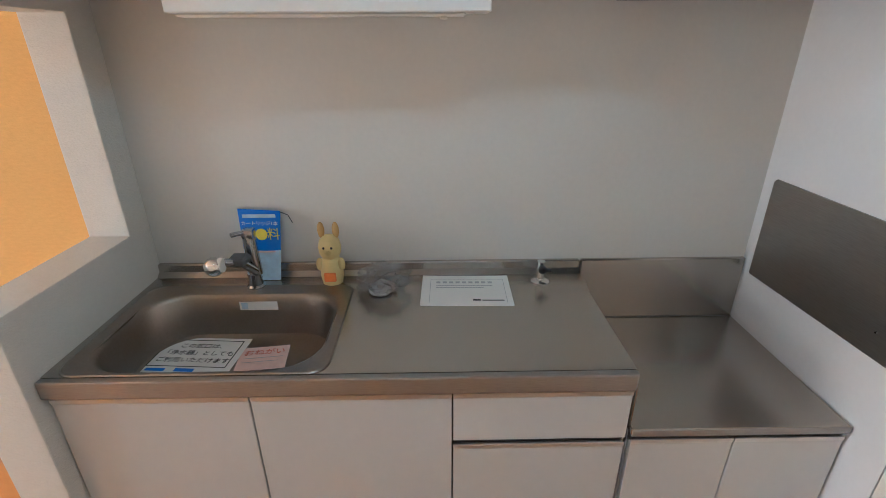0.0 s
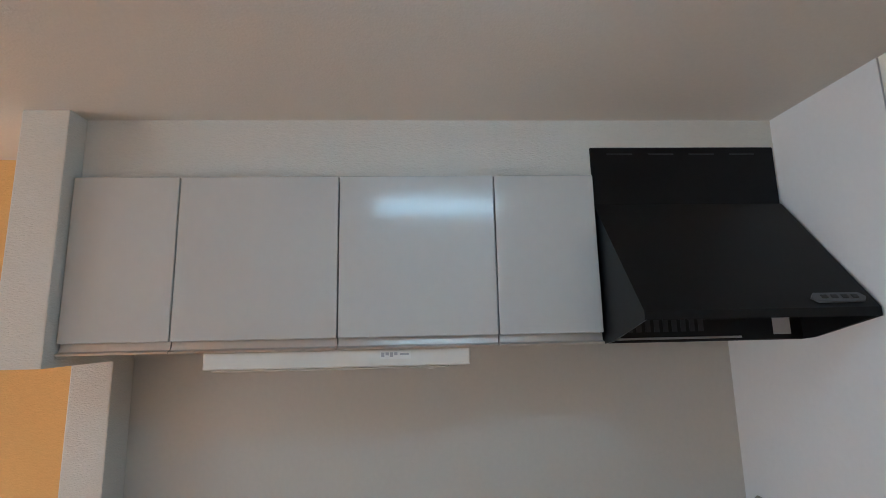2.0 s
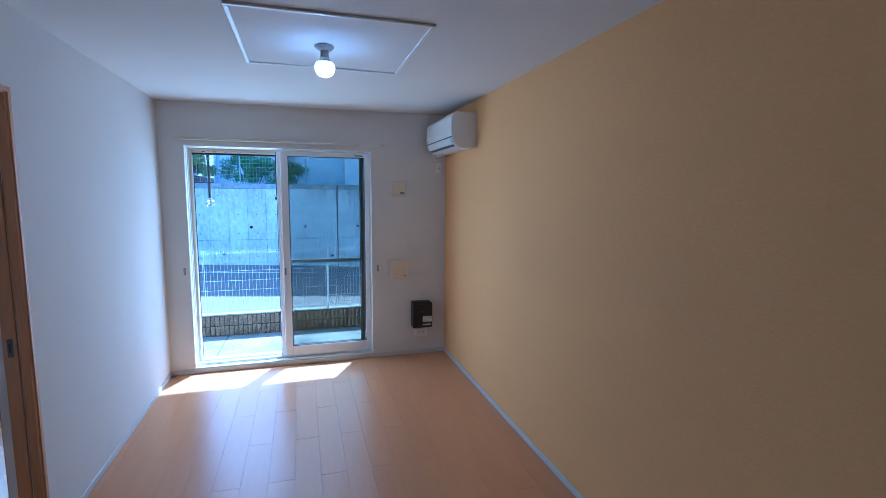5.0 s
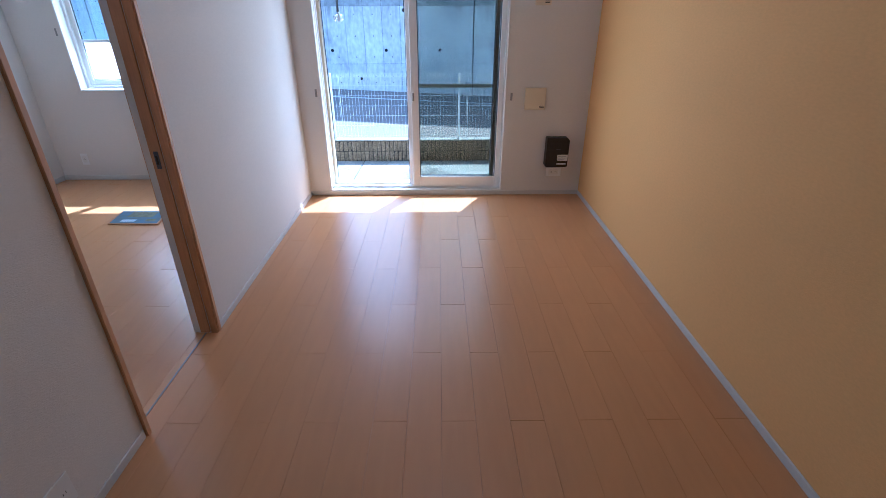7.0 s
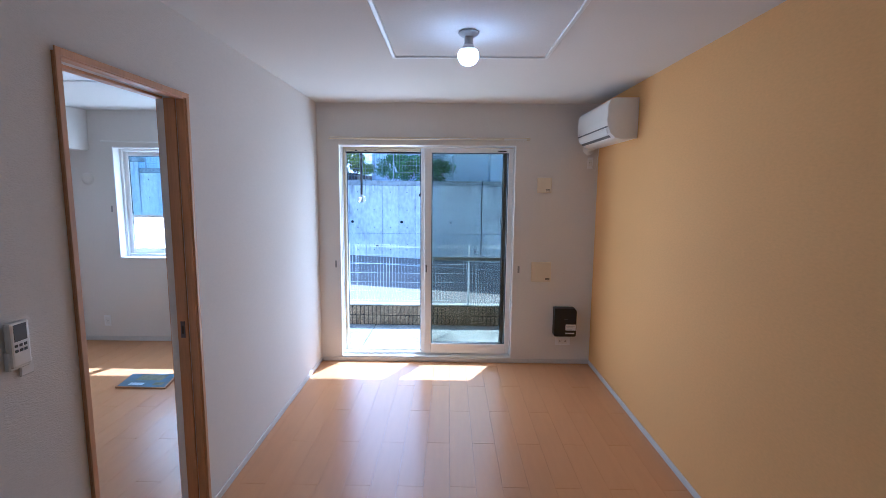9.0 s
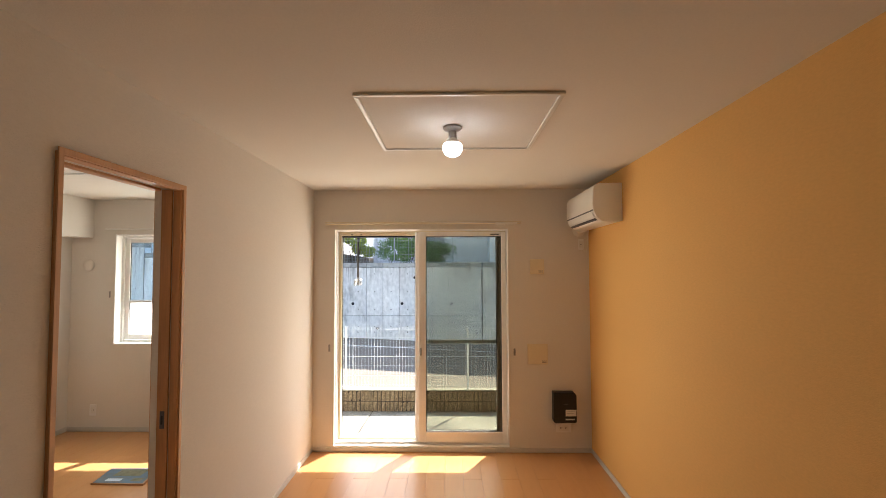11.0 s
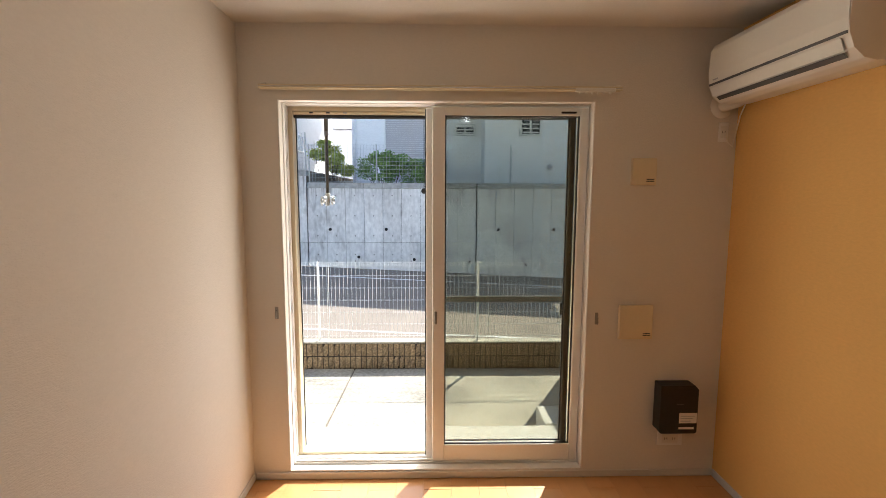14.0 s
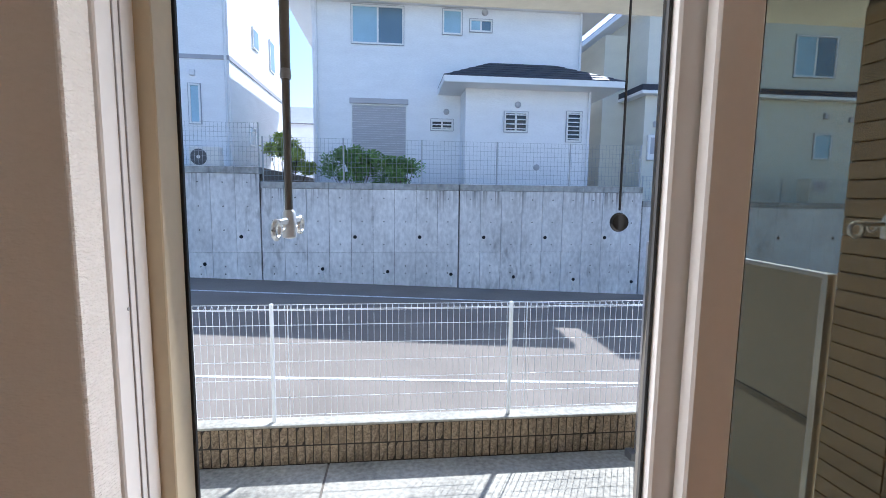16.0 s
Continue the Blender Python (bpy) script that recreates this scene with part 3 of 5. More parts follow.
for y in (-2.83, -0.88):
    part("joint_clip", box(-3.2115, -3.2015, y - 0.003, y + 0.003, -0.19, 0.74, 0.001), FENCE_WHITE, fence)
lips = bmesh.new()
y = -9.0
while y < 1.2:
    tube((-3.2075, y, 0.745), (-3.17, y, 0.717), 0.002, lips, 4)
    y += 0.05
tagged(part("bent_wire_ends", lips, FENCE_WHITE, fence), kind="stuff")

# retaining wall across the street
RX = -12.2
PALE_DRIP = mat("pale_lime_pipe", (0.66, 0.66, 0.64), 0.8, vary=0.2, scale=9)
JOINT_DARK = mat("dark_form_joint", (0.16, 0.155, 0.15), 0.9, vary=0.1)
rw = thing("retaining_wall", (RX, 0, -0.9), "tall cast concrete retaining wall with form joints", "retaining wall", kind="structure")
part("core", box(RX - 0.9, RX - 0.06, -40, 40, -3.0, 1.2), JOINT_DARK, rw)
SECTIONS = [(-19.0, -12.2, 2.5), (-12.2, -5.43, 2.12), (-5.43, -0.20, 1.75), (-0.20, 5.05, 1.75), (5.05, 14.0, 1.36), (14.0, 21.0, 0.95)]
BLACK_HOLE = mat("black_hole_rim", (0.012, 0.012, 0.012), 0.9)
for y0, y1, top in SECTIONS:
    n = round((y1 - y0) / 0.59)
    w = (y1 - y0 - 0.03) / n
    for k in range(n):
        a = y0 + 0.015 + k * w
        for z0, z1 in ((-2.6, -1.73), (-1.73, 0.07), (0.07, top)):
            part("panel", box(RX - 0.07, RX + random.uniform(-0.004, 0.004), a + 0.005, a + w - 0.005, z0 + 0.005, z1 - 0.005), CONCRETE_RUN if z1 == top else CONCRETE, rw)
        part("coping_stone", box(RX - 0.45, RX + 0.02 + random.uniform(-0.004, 0.004), a + 0.003, a + w - 0.003, top, top + 0.17, 0.008), COPING_C, rw)
    holes = bmesh.new()
    for k in range(n):
        a = y0 + 0.015 + (k + 0.5) * w
        for z in (top - 0.23, top - 0.85, top - 1.47, -0.31, -0.51):
            tube((RX - 0.02, a, z), (RX + 0.006, a, z), 0.017, holes, 8)
        if k % 3 == 1:
            tube((RX - 0.02, a - 0.19, 0.48), (RX + 0.007, a - 0.19, 0.48), 0.05, holes, 12)
        if k % 3 == 2:
            tube((RX - 0.02, a + 0.1, street_z(a) + 0.36), (RX + 0.007, a + 0.1, street_z(a) + 0.36), 0.048, holes, 12)
            part("weep_pipe", tube((RX + 0.004, a + 0.1, street_z(a) + 0.31), (RX + 0.012, a + 0.1, street_z(a) + 0.06), 0.032, n=10, r2=0.042), PALE_DRIP, rw, "pale weep pipe stub")
    part("tie_holes", holes, BLACK_HOLE, rw)
solo("upper_ground", box(-40, RX - 0.3, -40, 5.05, 0.5, 1.74), SOIL, (0, 0, 0), "raised garden ground behind the retaining wall", "ground", kind="structure")
solo("upper_ground_north", box(-40, RX - 0.3, 5.05, 40, 0.4, 1.46), SOIL, (0, 0, 0), "lower garden ground behind the retaining wall", "ground", kind="structure")

# ---- kitchen: base units ----
BLUE = mat("blue_print", (0.005, 0.17, 0.68), 0.4, vary=0.05)
PALE_BLUE = mat("pale_blue_print", (0.50, 0.66, 0.80), 0.4, vary=0.1, scale=20)
YELLOW_PRINT = mat("yellow_print", (0.85, 0.72, 0.08), 0.4)
PINK_PAPER = mat("pink_paper", (0.80, 0.58, 0.52), 0.8, vary=0.05)
RED_INK = mat("red_ink", (0.62, 0.12, 0.06), 0.7)
TOY_YELLOW = mat("toy_vinyl", (0.72, 0.56, 0.24), 0.55, vary=0.04)
TOY_TAN = mat("toy_ears", (0.50, 0.30, 0.10), 0.6)
TOY_ORANGE = mat("toy_patch", (0.75, 0.20, 0.04), 0.6)
FILM = clear("clear_plastic_film", (0.80, 0.80, 0.79), 0.42, 0.32)
# worktop steel darkened for the shade and dark reflections inside the bowl
SINK_SHADE_STEEL = mat("satin_shaded_sink_steel", (0.345, 0.31, 0.272), 0.33, metal=1.0, vary=0.05, scale=6, fine=120)
TAP_CHROME = mat("tap_chrome", (0.50, 0.51, 0.53), 0.10, metal=1.0, vary=0.03)
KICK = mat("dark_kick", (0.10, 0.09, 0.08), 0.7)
# rougher steel, also darkened for a shadow missing from the floor it mirrors
APRON_SHADE_STEEL = mat("dull_shaded_apron_steel", (0.40, 0.385, 0.37), 0.5, metal=1.0, vary=0.08, scale=5, fine=120, stretch=(0.3, 3, 3))
STEEL_DARK = mat("dull_steel", (0.36, 0.34, 0.32), 0.38, metal=1.0, vary=0.08, scale=4, fine=120, stretch=(3, 0.2, 3))


def base_unit(name, x0, x1, top, label, fronts):
    """A floor unit: carcass, kick board and fronts (x0, x1, z0, z1, with its handle rail on top)."""
    u = thing(name, ((x0 + x1) / 2, -0.3, 0), label, "cabinet", "kitchen base units")
    bm = box(x0 + 0.002, x1 - 0.002, -0.562, -0.005, 0.10, min(top, 0.632))
    if top > 0.64:
        box(x0 + 0.002, x0 + 0.018, -0.562, -0.005, 0.632, top, bm=bm)
        box(x1 - 0.018, x1 - 0.002, -0.562, -0.005, 0.632, top, bm=bm)
    part("body", bm, CABINET, u)
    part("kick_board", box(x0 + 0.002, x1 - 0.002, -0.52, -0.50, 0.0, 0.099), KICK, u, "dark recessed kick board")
    for kind, a, b, z0, z1 in fronts:
        f = part(kind, box(a + 0.002, b - 0.002, -0.584, -0.563, z0, z1, 0.0015), CABINET, u)
        prof = [(-0.586, z1 + 0.001), (-0.586, z1 + 0.014), (-0.583, z1 + 0.015), (-0.580, z1 + 0.005), (-0.565, z1 + 0.003), (-0.565, z1 + 0.001)]
        part("handle", prism(prof, "x", a + 0.002, b - 0.002), RAIL_ALU, f, "aluminium handle rail")
        # dark strip that paints the deep shade behind the handle rail
        part("rail_shade", box(a + 0.0005, b - 0.0005, -0.5645, -0.5625, z1 - 0.004, z1 + 0.029), KICK, u, "dark strip painted as the shade behind the rail")
    return u


base_unit("sink_cabinet", 4.302, 5.323, 0.796, "white laminate two-door cabinet under the sink", [("door", 4.306, 4.807, 0.10, 0.772), ("door", 4.807, 5.323, 0.10, 0.772)])
base_unit("drawer_cabinet", 5.323, 5.797, 0.796, "white laminate drawer cabinet under the worktop", [("drawer", 5.323, 5.790, 0.628, 0.772), ("drawer", 5.323, 5.790, 0.36, 0.600), ("drawer", 5.323, 5.790, 0.10, 0.334)])
base_unit("stove_cabinet", 5.80, 6.398, 0.632, "low white two-door cabinet under the stove deck", [("door", 5.804, 6.087, 0.10, 0.606), ("door", 6.087, 6.392, 0.10, 0.606)])

# worktop with the pressed sink
top = thing("worktop", (5.05, -0.3, 0.8), "brushed stainless steel worktop with a pressed sink", "worktop")
bm = box(4.302, 5.797, -0.145, -0.004, 0.80, 0.85)
box(4.302, 4.362, -0.578, -0.145, 0.80, 0.85, bm=bm)
box(4.978, 5.788, -0.578, -0.145, 0.80, 0.85, bm=bm)
box(4.362, 4.978, -0.578, -0.566, 0.80, 0.85, bm=bm)
part("deck", bm, STEEL, top)
part("front_edge", box(4.302, 5.788, -0.600, -0.5785, 0.797, 0.8505, 0.006, seg=2), APRON_SHADE_STEEL, top, "rolled dull steel front edge")
bm = box(4.302, 5.797, -0.022, -0.003, 0.85, 0.895, 0.004)
prism([(-0.040, 0.8505), (-0.022, 0.8505), (-0.022, 0.866)], "x", 4.303, 5.796, bm=bm)
part("backsplash", bm, STEEL, top)


def round_loop(own, x0, x1, y0, y1, z, r, n=7):
    pts = []
    for cx, cy, a0 in ((x1 - r, y1 - r, 0), (x0 + r, y1 - r, 90), (x0 + r, y0 + r, 180), (x1 - r, y0 + r, 270)):
        for k in range(n):
            a = radians(a0 + 90 * k / (n - 1))
            pts.append(own.verts.new((cx + r * math.cos(a), cy + r * math.sin(a), z)))
    return pts


own = bmesh.new()
loops = [round_loop(own, 4.326, 5.010, -0.580, -0.104, 0.8512, 0.05), round_loop(own, 4.330, 5.006, -0.577, -0.108, 0.8545, 0.05), round_loop(own, 4.338, 4.998, -0.574, -0.114, 0.8535, 0.06),
         round_loop(own, 4.352, 4.984, -0.566, -0.150, 0.8525, 0.13), round_loop(own, 4.360, 4.976, -0.561, -0.160, 0.848, 0.13), round_loop(own, 4.366, 4.970, -0.556, -0.166, 0.836, 0.13),
         round_loop(own, 4.376, 4.960, -0.549, -0.174, 0.730, 0.13), round_loop(own, 4.382, 4.954, -0.544, -0.180, 0.708, 0.125), round_loop(own, 4.396, 4.940, -0.534, -0.194, 0.700, 0.115),
         round_loop(own, 4.43, 4.91, -0.51, -0.225, 0.6985, 0.09)]
for lo, hi in zip(loops, loops[1:]):
    for k in range(len(lo)):
        own.faces.new((lo[k], lo[(k + 1) % len(lo)], hi[(k + 1) % len(lo)], hi[k]))
own.faces.new(loops[-1])
bmesh.ops.recalc_face_normals(own, faces=own.faces[:])
for f in own.faces:
    f.normal_flip() if f.normal.z < -0.3 else None
sink = part("sink_bowl", own, SINK_SHADE_STEEL, top, "pressed rounded sink bowl", True)
part("drain", lathe((4.72, -0.41, 0.6986), [(0.055, 0), (0.055, 0.0012), (0.045, 0.0014), (0.02, 0.0008)]), CHROME, sink, "round drain basket", True)
part("sticker", box(4.633, 4.758, -0.1700, -0.1688, 0.795, 0.826), PAPER, sink, "pale printed sticker")
part("sticker_mark", box(4.640, 4.66, -0.1708, -0.1701, 0.80, 0.822), PALE_BLUE, sink)

deck = thing("stove_deck", (6.1, -0.3, 0.632), "low brushed steel stove deck with an upstand", "stove deck")
part("deck", box(5.802, 6.396, -0.585, -0.022, 0.636, 0.656, 0.003), STEEL, deck)
part("front_edge", box(5.802, 6.396, -0.590, -0.5855, 0.634, 0.657, 0.002), APRON_SHADE_STEEL, deck)
part("upstand", box(5.802, 6.396, -0.021, -0.003, 0.634, 0.895, 0.004), STEEL, deck)
part("seam", box(5.803, 6.395, -0.0245, -0.0213, 0.6562, 0.6590), KICK, deck, "dark seam at the upstand")
part("side_upstand", box(5.7985, 5.8015, -0.575, -0.024, 0.656, 0.80), STEEL, deck)

panel = solo("splash_plate", prism([(-0.62, 0.862), (-0.06, 0.853), (-0.056, 0.857), (-0.056, 1.185), (-0.066, 1.195), (-0.62, 1.195)], "x", 6.392, 6.3995, 0.0012), STEEL_DARK, (6.396, -0.3, 0.855), "dull stainless steel splash plate on the side wall", "splash plate")
for z, y in ((0.93, -0.55), (1.12, -0.55)):
    solo("plate_screw", lathe((6.3915, y, z), [(0.004, 0), (0.003, -0.002)], axis="x", n=8), CHROME, (6.3915, y, z), "small screw head in the splash plate", "screw", "plate screws")

# tap
tap = thing("mixer_tap", (4.675, -0.108, 0.85), "chrome single-lever kitchen tap with a filter head", "tap")
part("base", lathe((4.675, -0.108, 0.8505), [(0.030, 0), (0.030, 0.006), (0.024, 0.012), (0.023, 0.05), (0.024, 0.055)]), TAP_CHROME, tap, smooth=True)
part("body", tube((4.682, -0.108, 0.90), (4.676, -0.106, 1.045), 0.022, n=20, r2=0.020), TAP_CHROME, tap, smooth=True)
lev = pipe([(4.676, -0.106, 1.046), (4.662, -0.125, 1.052), (4.640, -0.150, 1.054)], 0.008, n=10)
box(4.660, 4.696, -0.126, -0.088, 1.03, 1.060, 0.006, lev, 2)
part("lever", lev, TAP_CHROME, tap, smooth=True)
sp = pipe([(4.685, -0.12, 0.915), (4.665, -0.165, 0.965), (4.625, -0.215, 0.99)], 0.014, n=14)
part("spout", sp, TAP_CHROME, tap, smooth=True)
part("spout_cover", box(4.630, 4.690, -0.200, -0.140, 0.965, 0.992, 0.008), DARK_GREY, tap, "dark spout cover")
fh = ball((4.606, -0.228, 0.982), 0.029, None, 20, sz=1.05)
part("filter_head", fh, CHROME, tap, "round chrome filter head", True)
part("filter_collar", lathe((4.618, -0.222, 0.985), [(0.020, -0.002), (0.024, 0.004), (0.022, 0.016), (0.012, 0.02)], axis="x", n=18), WHITE_PLASTIC, tap, "white collar", True)

# small valve at the back of the worktop
valve = thing("worktop_valve", (5.642, -0.091, 0.85), "small chrome valve with a black knob on the worktop", "valve")
part("flange", lathe((5.642, -0.091, 0.8503), [(0.034, 0), (0.034, 0.003), (0.028, 0.008), (0.014, 0.011)]), CHROME, valve, smooth=True)
part("stem", tube((5.642, -0.091, 0.86), (5.642, -0.091, 0.925), 0.014, n=16), CHROME, valve, smooth=True)
part("knob", lathe((5.642, -0.108, 0.905), [(0.010, 0), (0.014, -0.004), (0.014, -0.016), (0.009, -0.02)], axis="y", n=14), BLACK_PLASTIC, valve, "black knob", True)
part("grip", box(5.652, 5.672, -0.128, -0.110, 0.90, 0.908, 0.003), BLACK_PLASTIC, valve)

# blue pouch against the wall
pouch = thing("filter_pouch", (4.69, -0.05, 0.851), "blue printed filter cartridge pouch leaning on the wall", "pouch")
own = bmesh.new()
nx, nz = 10, 18
grid = {}
for side in (0, 1):
    for i in range(nx + 1):
        for k in range(nz + 1):
            u, w = i / nx, k / nz
            bulge = 0.010 * (math.sin(math.pi * u) ** 0.6) * (math.sin(math.pi * min(1, w * 1.05)) ** 0.6 if 0 < w < 0.95 else 0)
            z = 0.852 + 0.250 * w - 0.010 * u * w
            yy = -0.064 + 0.036 * w + (-bulge if side == 0 else bulge * 0.4 + 0.0008)
            x = 4.622 + 0.142 * u + (-0.02 * (1 - w) * u if u > 0.5 else 0.022 * (1 - w) * (1 - u) * 0.5)
            grid[side, i, k] = own.verts.new((x, yy, z))
for side in (0, 1):
    for i in range(nx):
        for k in range(nz):
            q = [grid[side, i, k], grid[side, i + 1, k], grid[side, i + 1, k + 1], grid[side, i, k + 1]]
            f = own.faces.new(q if side == 0 else q[::-1])
            f.material_index = 0 if k >= 8 else 1
me_ob = part("film", own, BLUE, pouch, smooth=True)
me_ob.data.materials.append(PALE_BLUE)
part("hang_cord", pipe([(4.762, -0.030, 1.09), (4.785, -0.020, 1.075), (4.795, -0.014, 1.045)], 0.0015, n=6), DARK_GREY, pouch, "thin dark hang cord")
text_mesh("カートリッジ1本", 0.0165, pose(4.695, -0.0475, 1.055, 82, 0, -2), PAPER, "lettering", pouch)
text_mesh("無", 0.044, pose(4.658, -0.0515, 1.016, 82, 0, -2), YELLOW_PRINT, "lettering", pouch)
text_mesh("料", 0.044, pose(4.738, -0.0515, 1.016, 82, 0, -2), YELLOW_PRINT, "lettering", pouch)
seal = tube((0, 0, -0.0004), (0, 0, 0.0004), 0.020, n=24)
bmesh.ops.transform(seal, matrix=pose(4.698, -0.0525, 1.018, 82, 0, -2), verts=seal.verts)
part("seal", seal, YELLOW_PRINT, pouch, "round yellow printed seal")
part("print_bar", box(4.64, 4.75, -0.0425, -0.0418, 1.074, 1.086), PALE_BLUE, pouch)
part("print_bar", box(4.645, 4.74, -0.0650, -0.0642, 0.957, 0.963), PINK_PAPER, pouch)

# toy rabbit, one plain mesh
own = lathe((4.93, -0.085, 0.851), [(0.024, 0), (0.034, 0.004), (0.038, 0.03), (0.036, 0.065), (0.030, 0.09), (0.028, 0.098), (0.036, 0.115), (0.038, 0.135), (0.033, 0.158), (0.02, 0.172), (0.005, 0.176)], n=24)
for s in (-1, 1):
    ball((4.93 + 0.036 * s, -0.095, 0.925), 0.013, own, 12, sz=1.8)
n_body = len(own.faces)
for s in (-1, 1):
    ball((4.93 + 0.024 * s, -0.083, 1.043), 0.012, own, 12, sy=0.6, sz=2.4)
own.faces.ensure_lookup_table()
for f in own.faces[n_body:]:
    f.material_index = 1
n_ear = len(own.faces)
box(4.910, 4.950, -0.126, -0.118, 0.872, 0.905, 0.003, own)
own.faces.ensure_lookup_table()
for f in own.faces[n_ear:]:
    f.material_index = 2
n_patch = len(own.faces)
ball((4.93, -0.119, 0.975), 0.012, own, 10, sy=0.7)
n_eye = len(own.faces)
ball((4.917, -0.120, 0.993), 0.004, own, 8)
ball((4.943, -0.120, 0.993), 0.004, own, 8)
own.faces.ensure_lookup_table()
for f in own.faces[n_eye:]:
    f.material_index = 3
rab = solo("toy_rabbit", own, TOY_YELLOW, (4.93, -0.085, 0.851), "small yellow vinyl toy rabbit with an orange patch", "toy", smooth=True)
rab.data.materials.append(TOY_TAN)
rab.data.materials.append(TOY_ORANGE)
rab.data.materials.append(INK)

# crumpled clear bag with a grey part inside
bagt = thing("plastic_bag", (5.11, -0.14, 0.851), "crumpled clear plastic bag with a grey fitting inside", "bag")
own = bmesh.new()
bmesh.ops.create_icosphere(own, subdivisions=4, radius=1)
for v in own.verts:
    p = v.co.copy()
    f = 1 + 0.45 * noise.noise(p * 2.3) + 0.30 * noise.noise(p * 5.1 + Vector((3, 1, 2)))
    v.co = Vector((5.11 + 0.075 * p.x * f, -0.14 + 0.065 * p.y * f, max(0.8525, 0.892 + 0.045 * p.z * f)))
fb = part("film", own, FILM, bagt)
fit_ = lathe((5.10, -0.16, 0.853), [(0.035, 0), (0.038, 0.006), (0.03, 0.012), (0.012, 0.018), (0.012, 0.03)], n=18)
pipe([(5.07, -0.14, 0.862), (5.10, -0.12, 0.875), (5.14, -0.135, 0.868), (5.15, -0.16, 0.86)], 0.006, fit_)
part("fitting", fit_, SHUTTER_GREY, bagt, "grey plastic drain fitting", True)


def sheet(name, cx, cy, z, w, h, turn, material, label, category, tilt_x=0.0):
    """A sheet of paper, slightly curled."""
    own = bmesh.new()
    bmesh.ops.create_grid(own, x_segments=10, y_segments=8, size=0.5)
    for v in own.verts:
        v.co = Vector((v.co.x * w, v.co.y * h, 0.0008 * (2 * abs(v.co.x)) ** 4 + 0.0003))
    g = bmesh.ops.extrude_face_region(own, geom=own.faces[:])["geom"]
    for v in [q for q in g if isinstance(q, bmesh.types.BMVert)]:
        v.co.z += 0.0005
    bmesh.ops.recalc_face_normals(own, faces=own.faces[:])
    m = pose(cx, cy, z, tilt_x, 0, turn)
    bmesh.ops.transform(own, matrix=m, verts=own.verts)
    t = thing(name, (cx, cy, z), label, category)
    part("sheet", own, material, t)
    return t, m


def bars(t, m, rows, material):
    """Printed bars on a sheet: x0, x1, y0, y1 in its own plane."""
    for a, b, c, d in rows:
        own = box(a, b, c, d, 0.0018, 0.0022)
        bmesh.ops.transform(own, matrix=m, verts=own.verts)
        part("print", own, material, t)


t, m = sheet("notice_sheet", 5.383, -0.152, 0.8502, 0.297, 0.210, -1.5, PAPER, "white printed notice sheet lying on the worktop", "paper")
bars(t, m, [(-0.12, 0.13, 0.074, 0.0755), (-0.12, -0.1185, -0.085, 0.074), (0.1285, 0.13, -0.085, 0.074)], FAINT_INK)
bars(t, m, [(-0.10 + 0.022 * k, -0.086 + 0.022 * k, 0.045, 0.058) for k in range(9)] + [(-0.10, 0.09, 0.026, 0.030), (-0.10, 0.06, 0.012, 0.016)], FAINT_INK)
bars(t, m, [(0.02, 0.045, -0.074, -0.064), (0.05, 0.12, -0.074, -0.068)], INK)

t, m = sheet("tap_notice", 4.524, -0.286, 0.7015, 0.28, 0.185, -4, PAPER, "white notice about the tap lying in the sink", "paper")
bars(t, m, [(-0.13, 0.12, 0.075, 0.078), (-0.13, 0.12, -0.062, -0.059), (-0.13, -0.127, -0.06, 0.076), (0.117, 0.12, -0.06, 0.076)], INK)
for k, row in enumerate(("この蛇口は、", "「浄水器」としても", "ご利用いただけます")):
    text_mesh(row, 0.026, m @ pose(0, 0.044 - 0.037 * k, 0.0022), INK, "lettering", t)
bars(t, m, [(-0.12, -0.06, -0.085, -0.072), (-0.03, 0.03, -0.085, -0.070)], BLUE)
t, m = sheet("request_card", 4.738, -0.306, 0.7008, 0.15, 0.12, 7, PINK_PAPER, "pink request card lying in the sink", "paper")
text_mesh("おねがい", 0.032, m @ pose(0, 0.028, 0.0022), RED_INK, "lettering", t)
bars(t, m, [(-0.06, 0.06, 0.0, 0.002), (-0.06, 0.05, -0.02, -0.018)], FAINT_INK)

# ---- kitchen: wall units, lamp, hood ----
for k, (a, b) in enumerate(((4.305, 4.60), (4.60, 5.05), (5.05, 5.50), (5.50, 5.80))):
    u = thing("wall_cabinet", ((a + b) / 2, -0.18, 1.72), "white laminate wall cabinet with a handle rail" if b - a > 0.4 else "narrow white laminate wall cabinet with a handle rail", "cabinet", "kitchen wall cabinets")
    part("body", box(a + 0.001, b - 0.001, -0.352, -0.004, 1.722, 2.178), CABINET, u)
    part("edge_strip", box(b - 0.006, b - 0.0008, -0.3538, -0.3522, 1.73, 2.20), KICK, u)
    d = part("door", box(a + 0.002, b - 0.0025, -0.372, -0.354, 1.748, 2.211, 0.0015), CABINET, u)
    prof = [(-0.372, 1.716), (-0.374, 1.721), (-0.360, 1.726), (-0.356, 1.747), (-0.353, 1.747), (-0.353, 1.716)]
    part("handle", prism(prof, "x", a + 0.002, b - 0.0025), RAIL_ALU, d, "aluminium handle rail")

ul = thing("under_cabinet_light", (5.05, -0.32, 1.716), "slim cream light fitting under the wall cabinets", "lamp")
part("housing", box(4.688, 5.416, -0.362, -0.285, 1.668, 1.7155, 0.003), WHITE_PLASTIC, ul)
part("diffuser", box(4.705, 5.36, -0.350, -0.295, 1.661, 1.668, 0.004), WHITE_PLASTIC, ul)
part("label_plate", box(5.166, 5.252, -0.3634, -0.3622, 1.688, 1.710), PAPER, ul, "printed rating label")
